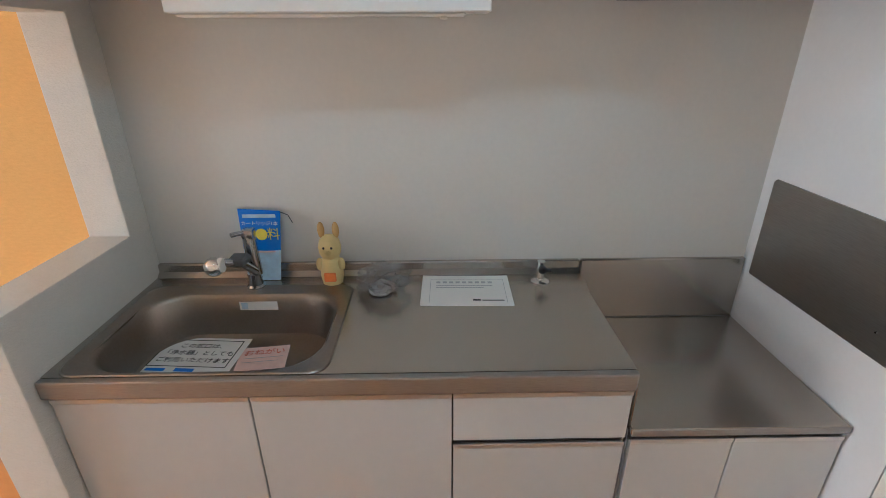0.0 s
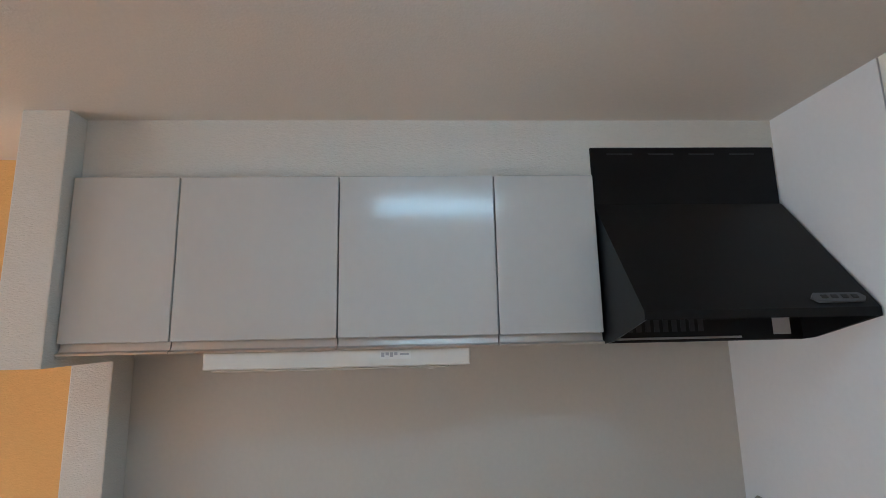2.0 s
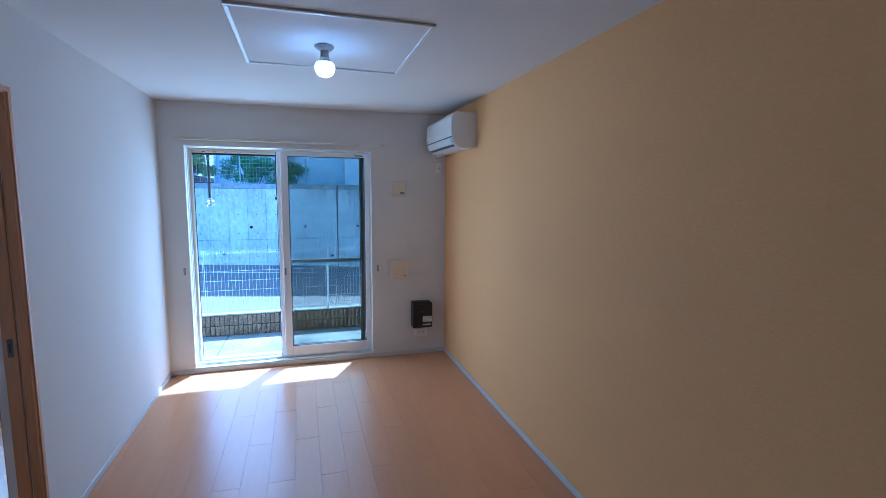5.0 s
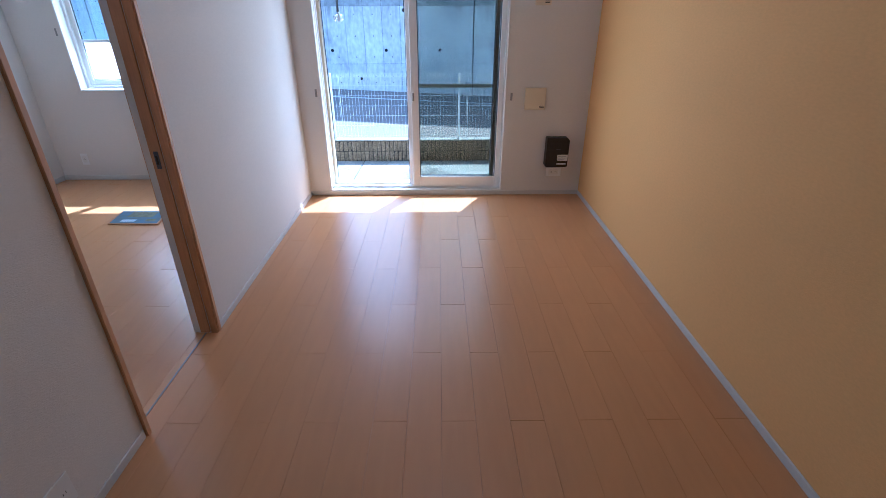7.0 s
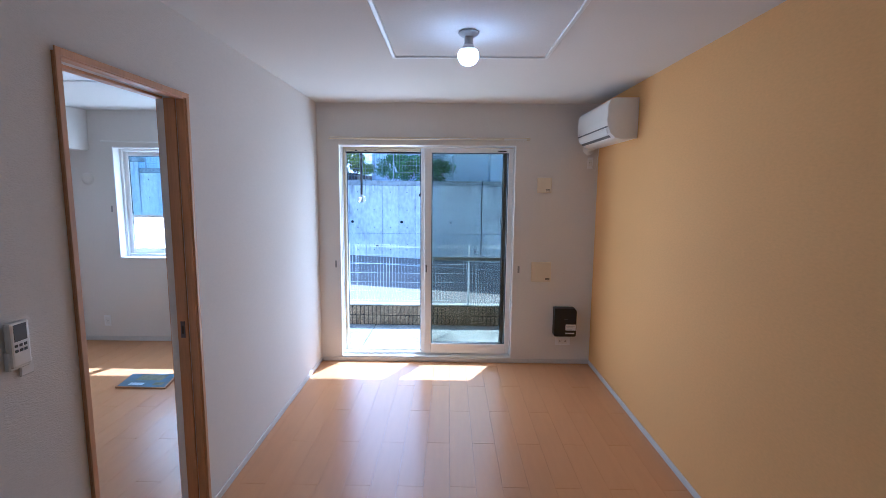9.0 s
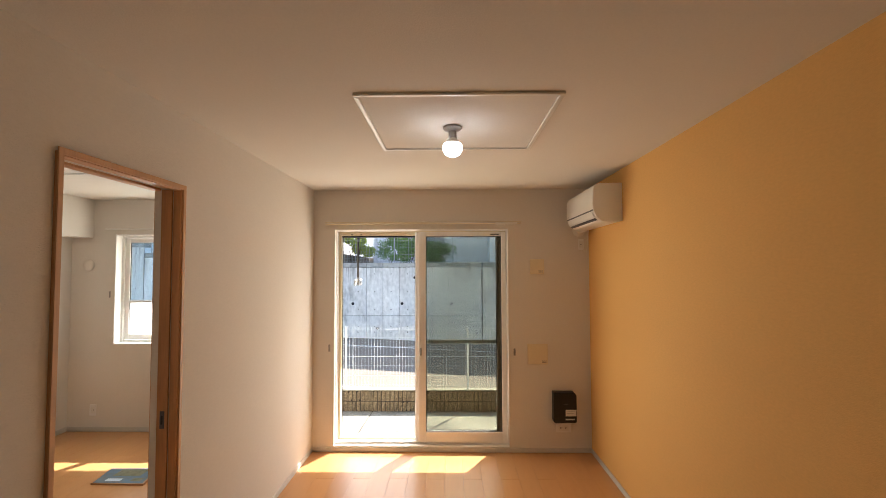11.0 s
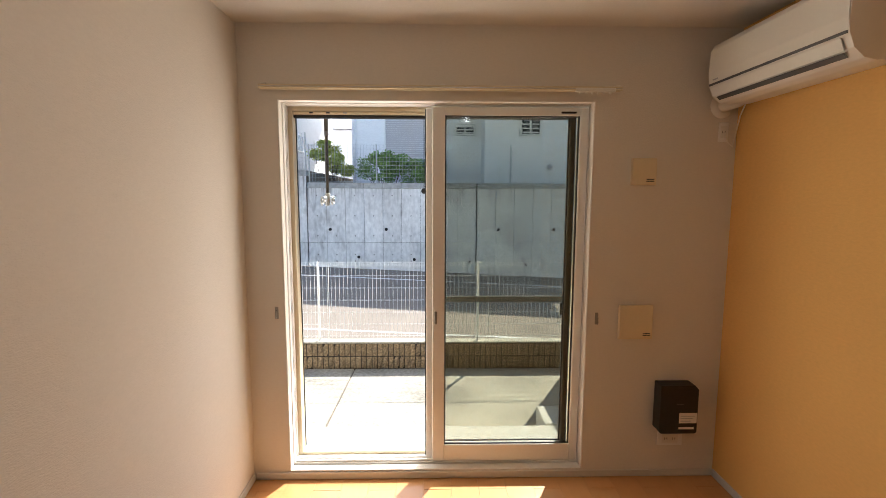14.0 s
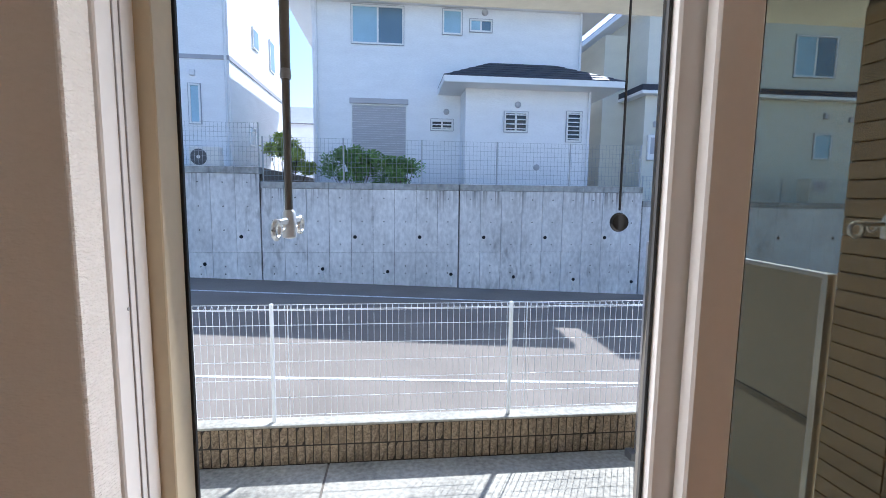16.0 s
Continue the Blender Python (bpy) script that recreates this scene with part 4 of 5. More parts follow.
for k in range(4):
    part("label_print", box(5.170 + 0.012 * k, 5.179 + 0.012 * k, -0.3642, -0.3635, 1.694 + 0.004 * (k % 2), 1.706), FAINT_INK, ul)
part("label_print", box(5.222, 5.246, -0.3642, -0.3635, 1.698, 1.703), FAINT_INK, ul)
part("switch", box(5.30, 5.318, -0.33, -0.31, 1.655, 1.661, 0.002), WHITE_PLASTIC, ul)

hood = thing("range_hood", (6.1, -0.3, 1.72), "black enamelled slanted range hood", "range hood")
part("back_panel", box(5.808, 6.394, -0.340, -0.002, 2.10, 2.31, 0.003), BLACK_HOOD, hood)
part("duct_box", box(5.812, 6.392, -0.334, -0.002, 1.80, 2.10), BLACK_HOOD, hood)
for k in range(4):
    part("vent_slot", box(5.86 + 0.13 * k, 5.94 + 0.13 * k, -0.3415, -0.3395, 2.285, 2.29), BLACK_PLASTIC, hood)
# slanted canopy as an open shell
own = bmesh.new()
front, mid, back = -0.605, -0.342, -0.005
for y0, z0, y1, z1 in ((mid, 2.126, front, 1.800), (front, 1.800, front, 1.778)):
    vs = [own.verts.new(p) for p in ((5.807, y0, z0), (6.394, y0, z0), (6.394, y1, z1), (5.807, y1, z1))]
    own.faces.new(vs)
for x in (5.807, 6.394):
    own.faces.new([own.verts.new(p) for p in ((x, mid, 2.126), (x, front, 1.800), (x, front, 1.778), (x, -0.40, 1.722), (x, mid, 1.715))])
bmesh.ops.remove_doubles(own, verts=own.verts, dist=0.0005)
bmesh.ops.recalc_face_normals(own, faces=own.faces[:])
bmesh.ops.solidify(own, geom=own.faces[:], thickness=0.006)
part("canopy", own, BLACK_HOOD, hood)
part("inner_plate", prism([(-0.60, 1.792), (-0.375, 1.800), (-0.375, 1.806), (-0.60, 1.799)], "x", 5.815, 6.386), BLACK_HOOD, hood)
part("rear_tray", box(5.812, 6.392, -0.362, -0.002, 1.716, 1.80, 0.004), BLACK_HOOD, hood)
for k in range(9):
    part("filter_slot", box(5.87 + 0.026 * k, 5.885 + 0.026 * k, -0.364, -0.3615, 1.745, 1.785), BLACK_PLASTIC, hood)
part("oil_rail", box(5.82, 6.20, -0.370, -0.3615, 1.724, 1.730, 0.001), GREY_ALU, hood)
part("rating_label", box(6.300, 6.352, -0.3635, -0.3625, 1.732, 1.782), SHUTTER_GREY, hood, "pale grey rating label")
swp = prism([(6.245, -0.014), (6.36, -0.014), (6.372, 0), (6.36, 0.014), (6.245, 0.014), (6.233, 0)], "z", 0.0, 0.006)
slope_a = math.degrees(math.atan2(2.126 - 1.800, mid - front))
bmesh.ops.transform(swp, matrix=pose(0, -0.588, 1.822, slope_a, 0, 0), verts=swp.verts)
part("switch_panel", swp, DARK_GREY, hood, "grey oval switch panel")
for k in range(4):
    own = box(6.256 + 0.026 * k, 6.272 + 0.026 * k, -0.006, 0.006, 0.006, 0.009, 0.001)
    bmesh.ops.transform(own, matrix=pose(0, -0.588, 1.822, slope_a, 0, 0), verts=own.verts)
    part("switch", own, BLACK_PLASTIC, hood)

kl = thing("kitchen_ceiling_light", (5.36, -1.30, 2.4), "slim lit white ceiling light in the kitchen", "lamp")
part("housing", box(5.06, 5.66, -1.37, -1.23, 2.375, 2.3995, 0.004), WHITE_PLASTIC, kl)
part("diffuser", box(5.07, 5.65, -1.36, -1.24, 2.335, 2.375, 0.006), glow("tube_light", (0.72, 0.95, 0.98), KITCHEN_GLOW), kl, "glowing diffuser")

# ---- living room ----
def hatch_frame(name, x0, x1, y0, y1, label):
    h = thing(name, ((x0 + x1) / 2, (y0 + y1) / 2, H), label, "ceiling frame")
    w = 0.022
    for a, b, c, d in ((x0, x0 + w, y0, y1), (x1 - w, x1, y0, y1), (x0 + w, x1 - w, y0, y0 + w), (x0 + w, x1 - w, y1 - w, y1)):
        bmx = box(a, b, c, d, H - 0.012, H - 0.0005, 0.003)
        part("batten", bmx, WHITE_PLASTIC, h)
    part("inlay", box(x0 + w, x1 - w, y0 + w, y1 - w, H - 0.003, H - 0.0005), CEIL_PAPER, h)
    return h


hatch_frame("ceiling_hatch", 1.487, 2.412, -1.680, -0.782, "square white ceiling frame round the bulb")


def bulb_lamp(x, y, label):
    b = thing("ceiling_bulb", (x, y, H), label, "lamp", "bare ceiling bulbs")
    part("rosette", lathe((x, y, H - 0.003), [(0.044, 0), (0.050, -0.004), (0.050, -0.010), (0.040, -0.020), (0.026, -0.026)], n=28), GREY_SOCKET, b, "grey ceiling rosette", smooth=True)
    part("socket", lathe((x, y, H - 0.026), [(0.020, 0), (0.021, -0.006), (0.021, -0.034), (0.025, -0.040)], n=24), GREY_SOCKET, b, "grey lamp socket", True)
    part("bulb", lathe((x, y, H - 0.066), [(0.043, -0.026), (0.049, -0.036), (0.051, -0.048), (0.048, -0.066), (0.038, -0.082), (0.022, -0.092), (0.004, -0.095)], n=28), BULB, b, "lit frosted globe bulb", True)
    part("bulb_collar", lathe((x, y, H - 0.066), [(0.025, 0), (0.029, -0.010), (0.0445, -0.0255), (0.040, -0.0258)], n=28), WHITE_PLASTIC, b, "white plastic bulb collar", True)
    return b


GREY_SOCKET = mat("grey_socket", (0.42, 0.41, 0.40), 0.5)
BULB = glow("lit_bulb", (0.92, 0.96, 1.0), BULB_GLOW)
bulb_lamp(1.94, -1.256, "bare lit globe bulb in a ceiling socket")

# air conditioner
ac = thing("air_conditioner", (0.48, 0, 2.02), "white split air conditioner high on the yellow wall", "air conditioner")
prof = [(-0.002, 2.030), (-0.120, 2.022), (-0.165, 2.030), (-0.205, 2.062), (-0.226, 2.110), (-0.230, 2.160), (-0.226, 2.275), (-0.212, 2.300), (-0.18, 2.312), (-0.002, 2.314)]
part("body", prism(prof, "x", 0.092, 0.880, 0.005), WHITE_PLASTIC, ac, smooth=True)
pan = [(-0.2275, 2.118), (-0.2325, 2.160), (-0.2290, 2.274), (-0.226, 2.274), (-0.226, 2.118)]
part("front_panel", prism(pan, "x", 0.096, 0.876), WHITE_PLASTIC, ac)
part("panel_gap", prism([(-0.2275, 2.108), (-0.2310, 2.117), (-0.222, 2.117), (-0.222, 2.108)], "x", 0.10, 0.872), DARK_GREY, ac)
fl = part("air_flap", prism([(-0.212, 2.064), (-0.228, 2.100), (-0.231, 2.098), (-0.214, 2.058)], "x", 0.12, 0.85), WHITE_PLASTIC, ac)
part("outlet_slot", prism([(-0.186, 2.0405), (-0.203, 2.0545), (-0.2055, 2.0525), (-0.1885, 2.0385)], "x", 0.13, 0.84), DARK_GREY, ac, "dark air outlet slot")
for k in range(10):
    part("top_grille", box(0.12 + 0.075 * k, 0.18 + 0.075 * k, -0.17, -0.05, 2.3135, 2.316), DARK_GREY, ac)
part("logo_bar", box(0.135, 0.175, -0.2335, -0.2325, 2.128, 2.134), FAINT_INK, ac)
bmx = pipe([(0.12, -0.06, 2.06), (0.10, -0.07, 2.045), (0.004, -0.09, 2.035)], 0.034, n=16)
part("pipe_cover", bmx, WHITE_PLASTIC, ac, smooth=True)
part("wall_cap", lathe((0.001, -0.092, 2.035), [(0.062, 0), (0.062, 0.004), (0.045, 0.012), (0.036, 0.016)], axis="x", n=24), WHITE_PLASTIC, ac, smooth=True)
part("power_cord", pipe([(0.10, -0.03, 2.03), (0.05, -0.02, 1.98), (0.015, -0.018, 1.88), (0.018, -0.03, 1.83), (0.016, -0.055, 1.85), (0.014, -0.072, 1.90)], 0.0035, n=6), WHITE_PLASTIC, ac, smooth=True)

ac.location.z -= 0.018
ac.scale = (1, 0.95, 1)


def wall_box(name, y0, y1, z0, z1, depth, label, category, material, mark=True):
    t = thing(name, (0, (y0 + y1) / 2, z0), label, category)
    part("cover", box(0.0005, depth, y0, y1, z0, z1, 0.003), material, t)
    if mark:
        for k in range(2):
            part("marking", box(depth, depth + 0.0006, y1 - 0.052, y1 - 0.012, z0 + 0.018 + 0.010 * k, z0 + 0.023 + 0.010 * k), INK, t)
    return t


wall_box("vent_cover", -0.543, -0.415, 1.612, 1.750, 0.022, "square cream cover plate on the wall", "cover plate", CREAM_PLASTIC)
wall_box("vent_cover", -0.574, -0.392, 0.794, 0.978, 0.022, "large square cream cover plate on the wall", "cover plate", CREAM_PLASTIC)


def outlet(name, at, normal, label, w=0.115, h=0.075, holes=2):
    t = thing(name, at, label, "socket", "wall sockets")
    x, y, z = at
    if normal == "x":
        part("plate", box(x + 0.0005, x + 0.007, y - w / 2, y + w / 2, z - h / 2, z + h / 2, 0.002), VINYL, t)
        part("insert", box(x + 0.007, x + 0.0085, y - w * 0.32, y + w * 0.32, z - h * 0.3, z + h * 0.3, 0.001), WHITE_PLASTIC, t)
        for k in range(holes):
            for s in (-0.006, 0.006):
                yy = y + (k - (holes - 1) / 2) * 0.045 + s
                part("slot", box(x + 0.0085, x + 0.0091, yy - 0.0014, yy + 0.0014, z - 0.006, z + 0.006), INK, t)
    else:
        part("plate", box(x - w / 2, x + w / 2, y + 0.0005, y + 0.007, z - h / 2, z + h / 2, 0.002), WHITE_PLASTIC, t)
        for k in range(holes):
            for s in (-0.006, 0.006):
                xx = x + (k - (holes - 1) / 2) * 0.045 + s
                part("slot", box(xx - 0.001, xx + 0.001, y + 0.007, y + 0.0076, z - 0.005, z + 0.005), INK, t)
    return t


outlet("wall_socket", (0, -0.255, 0.222), "x", "white double wall socket low on the wall", 0.14, 0.08)
outlet("wall_socket", (0, -0.072, 1.885), "x", "white wall socket beside the air conditioner", 0.05, 0.10, 1)
outlet("wall_socket", (3.285, -2.545, 0.180), "y", "white double wall socket low on the wall", 0.12, 0.12)

bb = thing("modem_box", (0.05, -0.252, 0.290), "black router box fixed low on the wall", "router")
prof = [(-0.356, 0.300), (-0.346, 0.290), (-0.163, 0.290), (-0.153, 0.300), (-0.153, 0.535), (-0.172, 0.557), (-0.356, 0.557)]
part("case", prism(prof, "x", 0.003, 0.085, 0.004), BLACK_PLASTIC, bb)
part("label_plate", box(0.0852, 0.0862, -0.253, -0.157, 0.350, 0.407), PAPER, bb, "white printed label")
part("label_plate", box(0.0852, 0.0862, -0.253, -0.170, 0.316, 0.328), PAPER, bb)
for k in range(3):
    part("label_print", box(0.0863, 0.0867, -0.245, -0.19 + 0.01 * k, 0.360 + 0.014 * k, 0.364 + 0.014 * k), FAINT_INK, bb)
part("logo_bar", box(0.0852, 0.0858, -0.27, -0.23, 0.452, 0.458), DARK_GREY, bb)
part("side_knob", box(0.04, 0.06, -0.153, -0.144, 0.36, 0.378, 0.002), BLACK_PLASTIC, bb)

rc = thing("remote_control", (3.09, -2.535, 1.11), "white air conditioner remote in a wall holder", "remote control")
part("holder", box(3.060, 3.125, -2.545, -2.528, 1.135, 1.19, 0.003), WHITE_PLASTIC, rc)
part("remote_body", box(3.063, 3.122, -2.540, -2.520, 1.142, 1.268, 0.006, seg=2), WHITE_PLASTIC, rc)
part("display", box(3.073, 3.112, -2.5205, -2.5193, 1.215, 1.262), DARK_GREY, rc, "dark grey display")
for k in range(6):
    part("button", box(3.075 + 0.014 * (k % 3), 3.085 + 0.014 * (k % 3), -2.5205, -2.5185, 1.185 + 0.014 * (k // 3), 1.193 + 0.014 * (k // 3), 0.001), DARK_GREY, rc)
rc2 = thing("wall_switch", (3.07, -2.545, 1.06), "small white round-cornered switch under the remote", "switch")
part("plate", box(3.040, 3.085, -2.545, -2.537, 1.105, 1.150, 0.003), WHITE_PLASTIC, rc2)

# ---- sliding door in its pocket ----
dr = thing("door_1", (2.51, -2.6, 0), "brown wooden sliding door frame, door slid into its pocket", "door", kind="structure")
part("jamb_front", box(2.138, 2.172, -2.574, -2.537, 0, 2.045, 0.002), WOOD_TRIM, dr)
part("jamb_back", box(2.138, 2.160, -2.672, -2.634, 0, 2.045, 0.002), WOOD_TRIM, dr)
leaf = part("door_leaf", box(2.120, 2.174, -2.630, -2.579, 0.006, 2.035, 0.002), WOOD_TRIM, dr, "brown edge of the sliding door")
part("lock_case", box(2.1735, 2.177, -2.613, -2.592, 0.925, 1.005, 0.001), DARK_GREY, leaf, "dark metal lock plate")
part("lock_slot", box(2.177, 2.1778, -2.607, -2.598, 0.945, 0.985), DARK_GASKET, leaf)
part("jamb_near", box(2.848, 2.872, -2.672, -2.537, 0, 2.045, 0.002), WOOD_TRIM, dr)
part("header", box(2.172, 2.848, -2.574, -2.537, 2.03, 2.055, 0.002), WOOD_EDGE, dr)
part("header", box(2.172, 2.848, -2.672, -2.632, 2.03, 2.055, 0.002), WOOD_EDGE, dr)
part("header_track", box(2.172, 2.848, -2.632, -2.574, 2.045, 2.055), WOOD_TRIM, dr)
part("trim", box(2.138, 2.160, -2.537, -2.531, 0, 2.058, 0.001), WOOD_EDGE, dr)
part("trim", box(2.850, 2.872, -2.537, -2.531, 0, 2.058, 0.001), WOOD_EDGE, dr)
part("trim", box(2.160, 2.850, -2.537, -2.531, 2.036, 2.058, 0.001), WOOD_EDGE, dr)
part("floor_track", box(2.172, 2.848, -2.608, -2.600, 0.0005, 0.003), GREY_ALU, dr)

# ---- bedroom ----
hatch_frame("ceiling_hatch", 0.82, 1.74, -4.45, -3.55, "square white ceiling frame in the bedroom")
bulb_lamp(1.28, -4.0, "bare lit globe bulb on the bedroom ceiling")
FROSTED = bpy.data.materials.new("frosted_glass")
FROSTED.use_nodes = True
fn = FROSTED.node_tree
fn.nodes.remove(fn.nodes["Principled BSDF"])
ft = fn.nodes.new("ShaderNodeBsdfTranslucent")
ft.inputs["Color"].default_value = (0.85, 0.87, 0.88, 1)
fn.links.new(ft.outputs[0], fn.nodes["Material Output"].inputs["Surface"])
w2 = thing("window_2", (-0.62, -3.92, 0.89), "white sliding bedroom window with a frosted lower light", "window", kind="structure")
part("casing", ring(-0.60, -0.504, WIN2[0], WIN2[1], WIN2[2], WIN2[3], 0.012), VINYL, w2)
part("outer_frame", ring(-0.715, -0.601, WIN2[0] + 0.001, WIN2[1] - 0.001, WIN2[2] + 0.001, WIN2[3] - 0.001, 0.035), VINYL, w2)
for y0, y1, x in ((-4.75, -3.90, -0.64), (-3.95, -3.135, -0.675)):
    s = part("sash", ring(x - 0.016, x + 0.016, y0, y1, 0.93, 2.0, 0.045, 0.05, 0.003), VINYL, w2)
    part("gasket", ring(x - 0.006, x + 0.006, y0 + 0.042, y1 - 0.042, 0.977, 1.958, 0.008), DARK_GASKET, s)
    part("cross_rail", box(x - 0.014, x + 0.014, y0 + 0.045, y1 - 0.045, 1.315, 1.34, 0.002), VINYL, s)
    g = part("pane", box(x - 0.003, x + 0.003, y0 + 0.043, y1 - 0.043, 1.34, 1.955), GLASS_CLEAR, s)
    g.visible_shadow = False
    g = part("frosted_pane", box(x - 0.002, x + 0.002, y0 + 0.043, y1 - 0.043, 0.98, 1.315), FROSTED, s, "white frosted pane")
    g.visible_shadow = False
cr2 = thing("curtain_rail", (-0.48, -3.95, 2.09), "thin white curtain rail over the bedroom window", "curtain rail")
part("rail", box(-0.488, -0.476, -4.88, -3.0, 2.082, 2.098, 0.003), WHITE_PLASTIC, cr2)
for y in (-4.86, -3.95, -3.03):
    part("bracket", box(-0.51, -0.478, y - 0.01, y + 0.01, 2.098, 2.103), WHITE_PLASTIC, cr2)
hk = thing("tieback_hook", (-0.51, -4.83, 1.41), "small bronze curtain tieback hook on the wall", "hook", "tieback hooks")
part("plate", box(-0.51, -0.506, -4.84, -4.822, 1.375, 1.44, 0.002), GREY_ALU, hk)
outlet("wall_socket", (-0.51, -4.97, 0.22), "x", "white wall socket low on the bedroom wall", 0.07, 0.115, 1)
solo("wall_vent", lathe((-0.5095, -5.06, 1.715), [(0.062, 0), (0.062, 0.004), (0.05, 0.012), (0.02, 0.014)], axis="x", n=24), WHITE_PAPER, (-0.5095, -5.06, 1.715), "round white vent cap on the bedroom wall", "vent", smooth=True)
POSTER = mat("printed_mat", (0.10, 0.17, 0.26), 0.8, spec=0.1, vary=0.3, scale=7, fine=18, tint2=(0.17, 0.19, 0.20))
mt = thing("floor_leaflet", (0.545, -3.88, 0), "blue printed board lying on the bedroom floor", "leaflet")
part("board", prism([(0.40, -3.70), (0.41, -4.10), (0.69, -4.06), (0.70, -3.64)], "z", 0.0008, 0.014), WOOD_TRIM, mt)
part("print", prism([(0.412, -3.712), (0.422, -4.088), (0.682, -4.048), (0.690, -3.655)], "z", 0.0142, 0.0152), POSTER, mt)
OLIVE_PRINT = mat("olive_print", (0.22, 0.23, 0.17), 0.8, vary=0.2, scale=20, spec=0.1)
for x0, x1, y0, y1, m in ((0.44, 0.56, -3.98, -3.76, OLIVE_PRINT), (0.61, 0.655, -3.98, -3.86, PALE_BLUE), (0.60, 0.65, -3.78, -3.70, OLIVE_PRINT)):
    part("picture_patch", box(x0, x1, y0, y1, 0.0153, 0.0158), m, mt)

# ---- terrace things ----
STEP_C = mat("pale_step_concrete", (0.58, 0.56, 0.51), 0.85, vary=0.08, scale=2, fine=30, bump=0.4, bump_scale=70)
sl = thing("sleeve_wall", (-0.8, 0.13, -0.5), "brown tiled side wall of the terrace", "wall", kind="structure")
part("core", box(-1.405, -0.172, 0.072, 0.20, -0.6, 2.5), MORTAR, sl)
own = box(-0.148, 0.148, -0.006, 0.006, -0.0385, 0.0385, 0.002)
tile_me = mesh_of(own, "tile", TILE_BROWN)
for r in range(36):
    for c in range(4):
        ob = new("tile", tile_me)
        ob.parent = sl
        ob.location = Vector((-1.257 + 0.302 * c, 0.066, -0.50 + 0.0835 * r)) - ORIGIN[sl.name]
own = box(-0.006, 0.006, -0.058, 0.058, -0.0385, 0.0385, 0.002)
tile_end = mesh_of(own, "tile", TILE_BROWN)
for r in range(36):
    ob = new("tile", tile_end)
    ob.parent = sl
    ob.location = Vector((-1.411, 0.132, -0.50 + 0.0835 * r)) - ORIGIN[sl.name]

scr = thing("privacy_screen", (-2.2, 0.06, -0.55), "grey-beige panel screen between the terraces", "screen")
SCREEN_BEIGE = mat("screen_panel", (0.31, 0.27, 0.205), 0.6, vary=0.04)
part("post", box(-3.03, -2.985, 0.035, 0.085, -0.56, 1.275, 0.003), RAIL_ALU, scr)
part("post", box(-1.46, -1.425, 0.035, 0.085, -0.52, 1.275, 0.003), RAIL_ALU, scr)
part("top_rail", box(-2.985, -1.46, 0.040, 0.080, 1.25, 1.275, 0.003), RAIL_ALU, scr)
# mid rail darker than the other rails, painting the shadow line along it
part("mid_rail", box(-2.985, -1.46, 0.042, 0.078, 0.50, 0.545, 0.003), DARK_SHADE_ALU, scr)
part("panel", box(-2.985, -1.46, 0.052, 0.066, 0.545, 1.25), SCREEN_BEIGE, scr)
part("panel", box(-2.985, -1.46, 0.052, 0.066, -0.47, 0.50), SCREEN_BEIGE, scr)
part("foot_bracket", box(-3.06, -2.95, -0.03, 0.035, -0.568, -0.50, 0.004), GREY_ALU, scr, "grey metal foot bracket")

# outdoor unit of the air conditioner
solo("terrace_step", box(-0.98, -0.2165, -2.62, 0.05, -0.52, -0.20, 0.008), STEP_C, (-0.6, -1.3, -0.5), "pale concrete step slab below the window", "step", kind="structure")
solo("step_block", box(-1.30, -0.985, -0.70, -0.25, -0.54, -0.195, 0.008), STEP_C, (-1.14, -0.48, -0.53), "pale concrete block beside the step", "concrete block")
FX, FY, FZ = -0.745, -0.552, 0.150
ou = thing("outdoor_unit", (-0.6, -0.41, -0.2), "white outdoor air conditioner unit with a round fan grille", "outdoor unit")
part("case", box(-0.965, -0.225, -0.55, -0.27, -0.12, 0.462, 0.014, seg=2), WHITE_PLASTIC, ou)
for x in (-0.86, -0.34):
    part("foot", box(x - 0.03, x + 0.03, -0.58, -0.25, -0.20, -0.12, 0.005), DARK_GREY, ou, "dark plastic foot")
part("fan_well", lathe((FX, FY, FZ), [(0.212, 0), (0.212, -0.003), (0.204, -0.001), (0.19, 0.02)], axis="y", n=40), DARK_GREY, ou)
for k in range(8):
    r = 0.052 + 0.0225 * k
    own = bmesh.new()
    pts = [(FX + r * math.cos(a), FY - 0.020 + 0.009 * (k / 7), FZ + r * math.sin(a)) for a in [2 * math.pi * j / 32 for j in range(33)]]
    for a, b in zip(pts, pts[1:]):
        tube(a, b, 0.0028, own, 4)
    part("grille_ring", own, FENCE_WHITE, ou)
for j in range(20):
    a = 2 * math.pi * j / 20
    part("grille_spoke", tube((FX + 0.045 * math.cos(a), FY - 0.019, FZ + 0.045 * math.sin(a)), (FX + 0.21 * math.cos(a + 0.3), FY - 0.010, FZ + 0.21 * math.sin(a + 0.3)), 0.0024, n=4), FENCE_WHITE, ou)
part("grille_hub", lathe((FX, FY - 0.018, FZ), [(0.054, 0), (0.052, -0.005), (0.02, -0.007)], axis="y", n=24), WHITE_PLASTIC, ou, smooth=True)
for k in range(3):
    bl = prism([(-0.02, 0.03), (0.05, 0.03), (0.09, 0.17), (-0.04, 0.18)], "y", -0.002, 0.002)
    bmesh.ops.transform(bl, matrix=pose(FX, FY - 0.006, FZ, 0, 120 * k, 0), verts=bl.verts)
    part("fan_blade", bl, SHUTTER_GREY, ou)
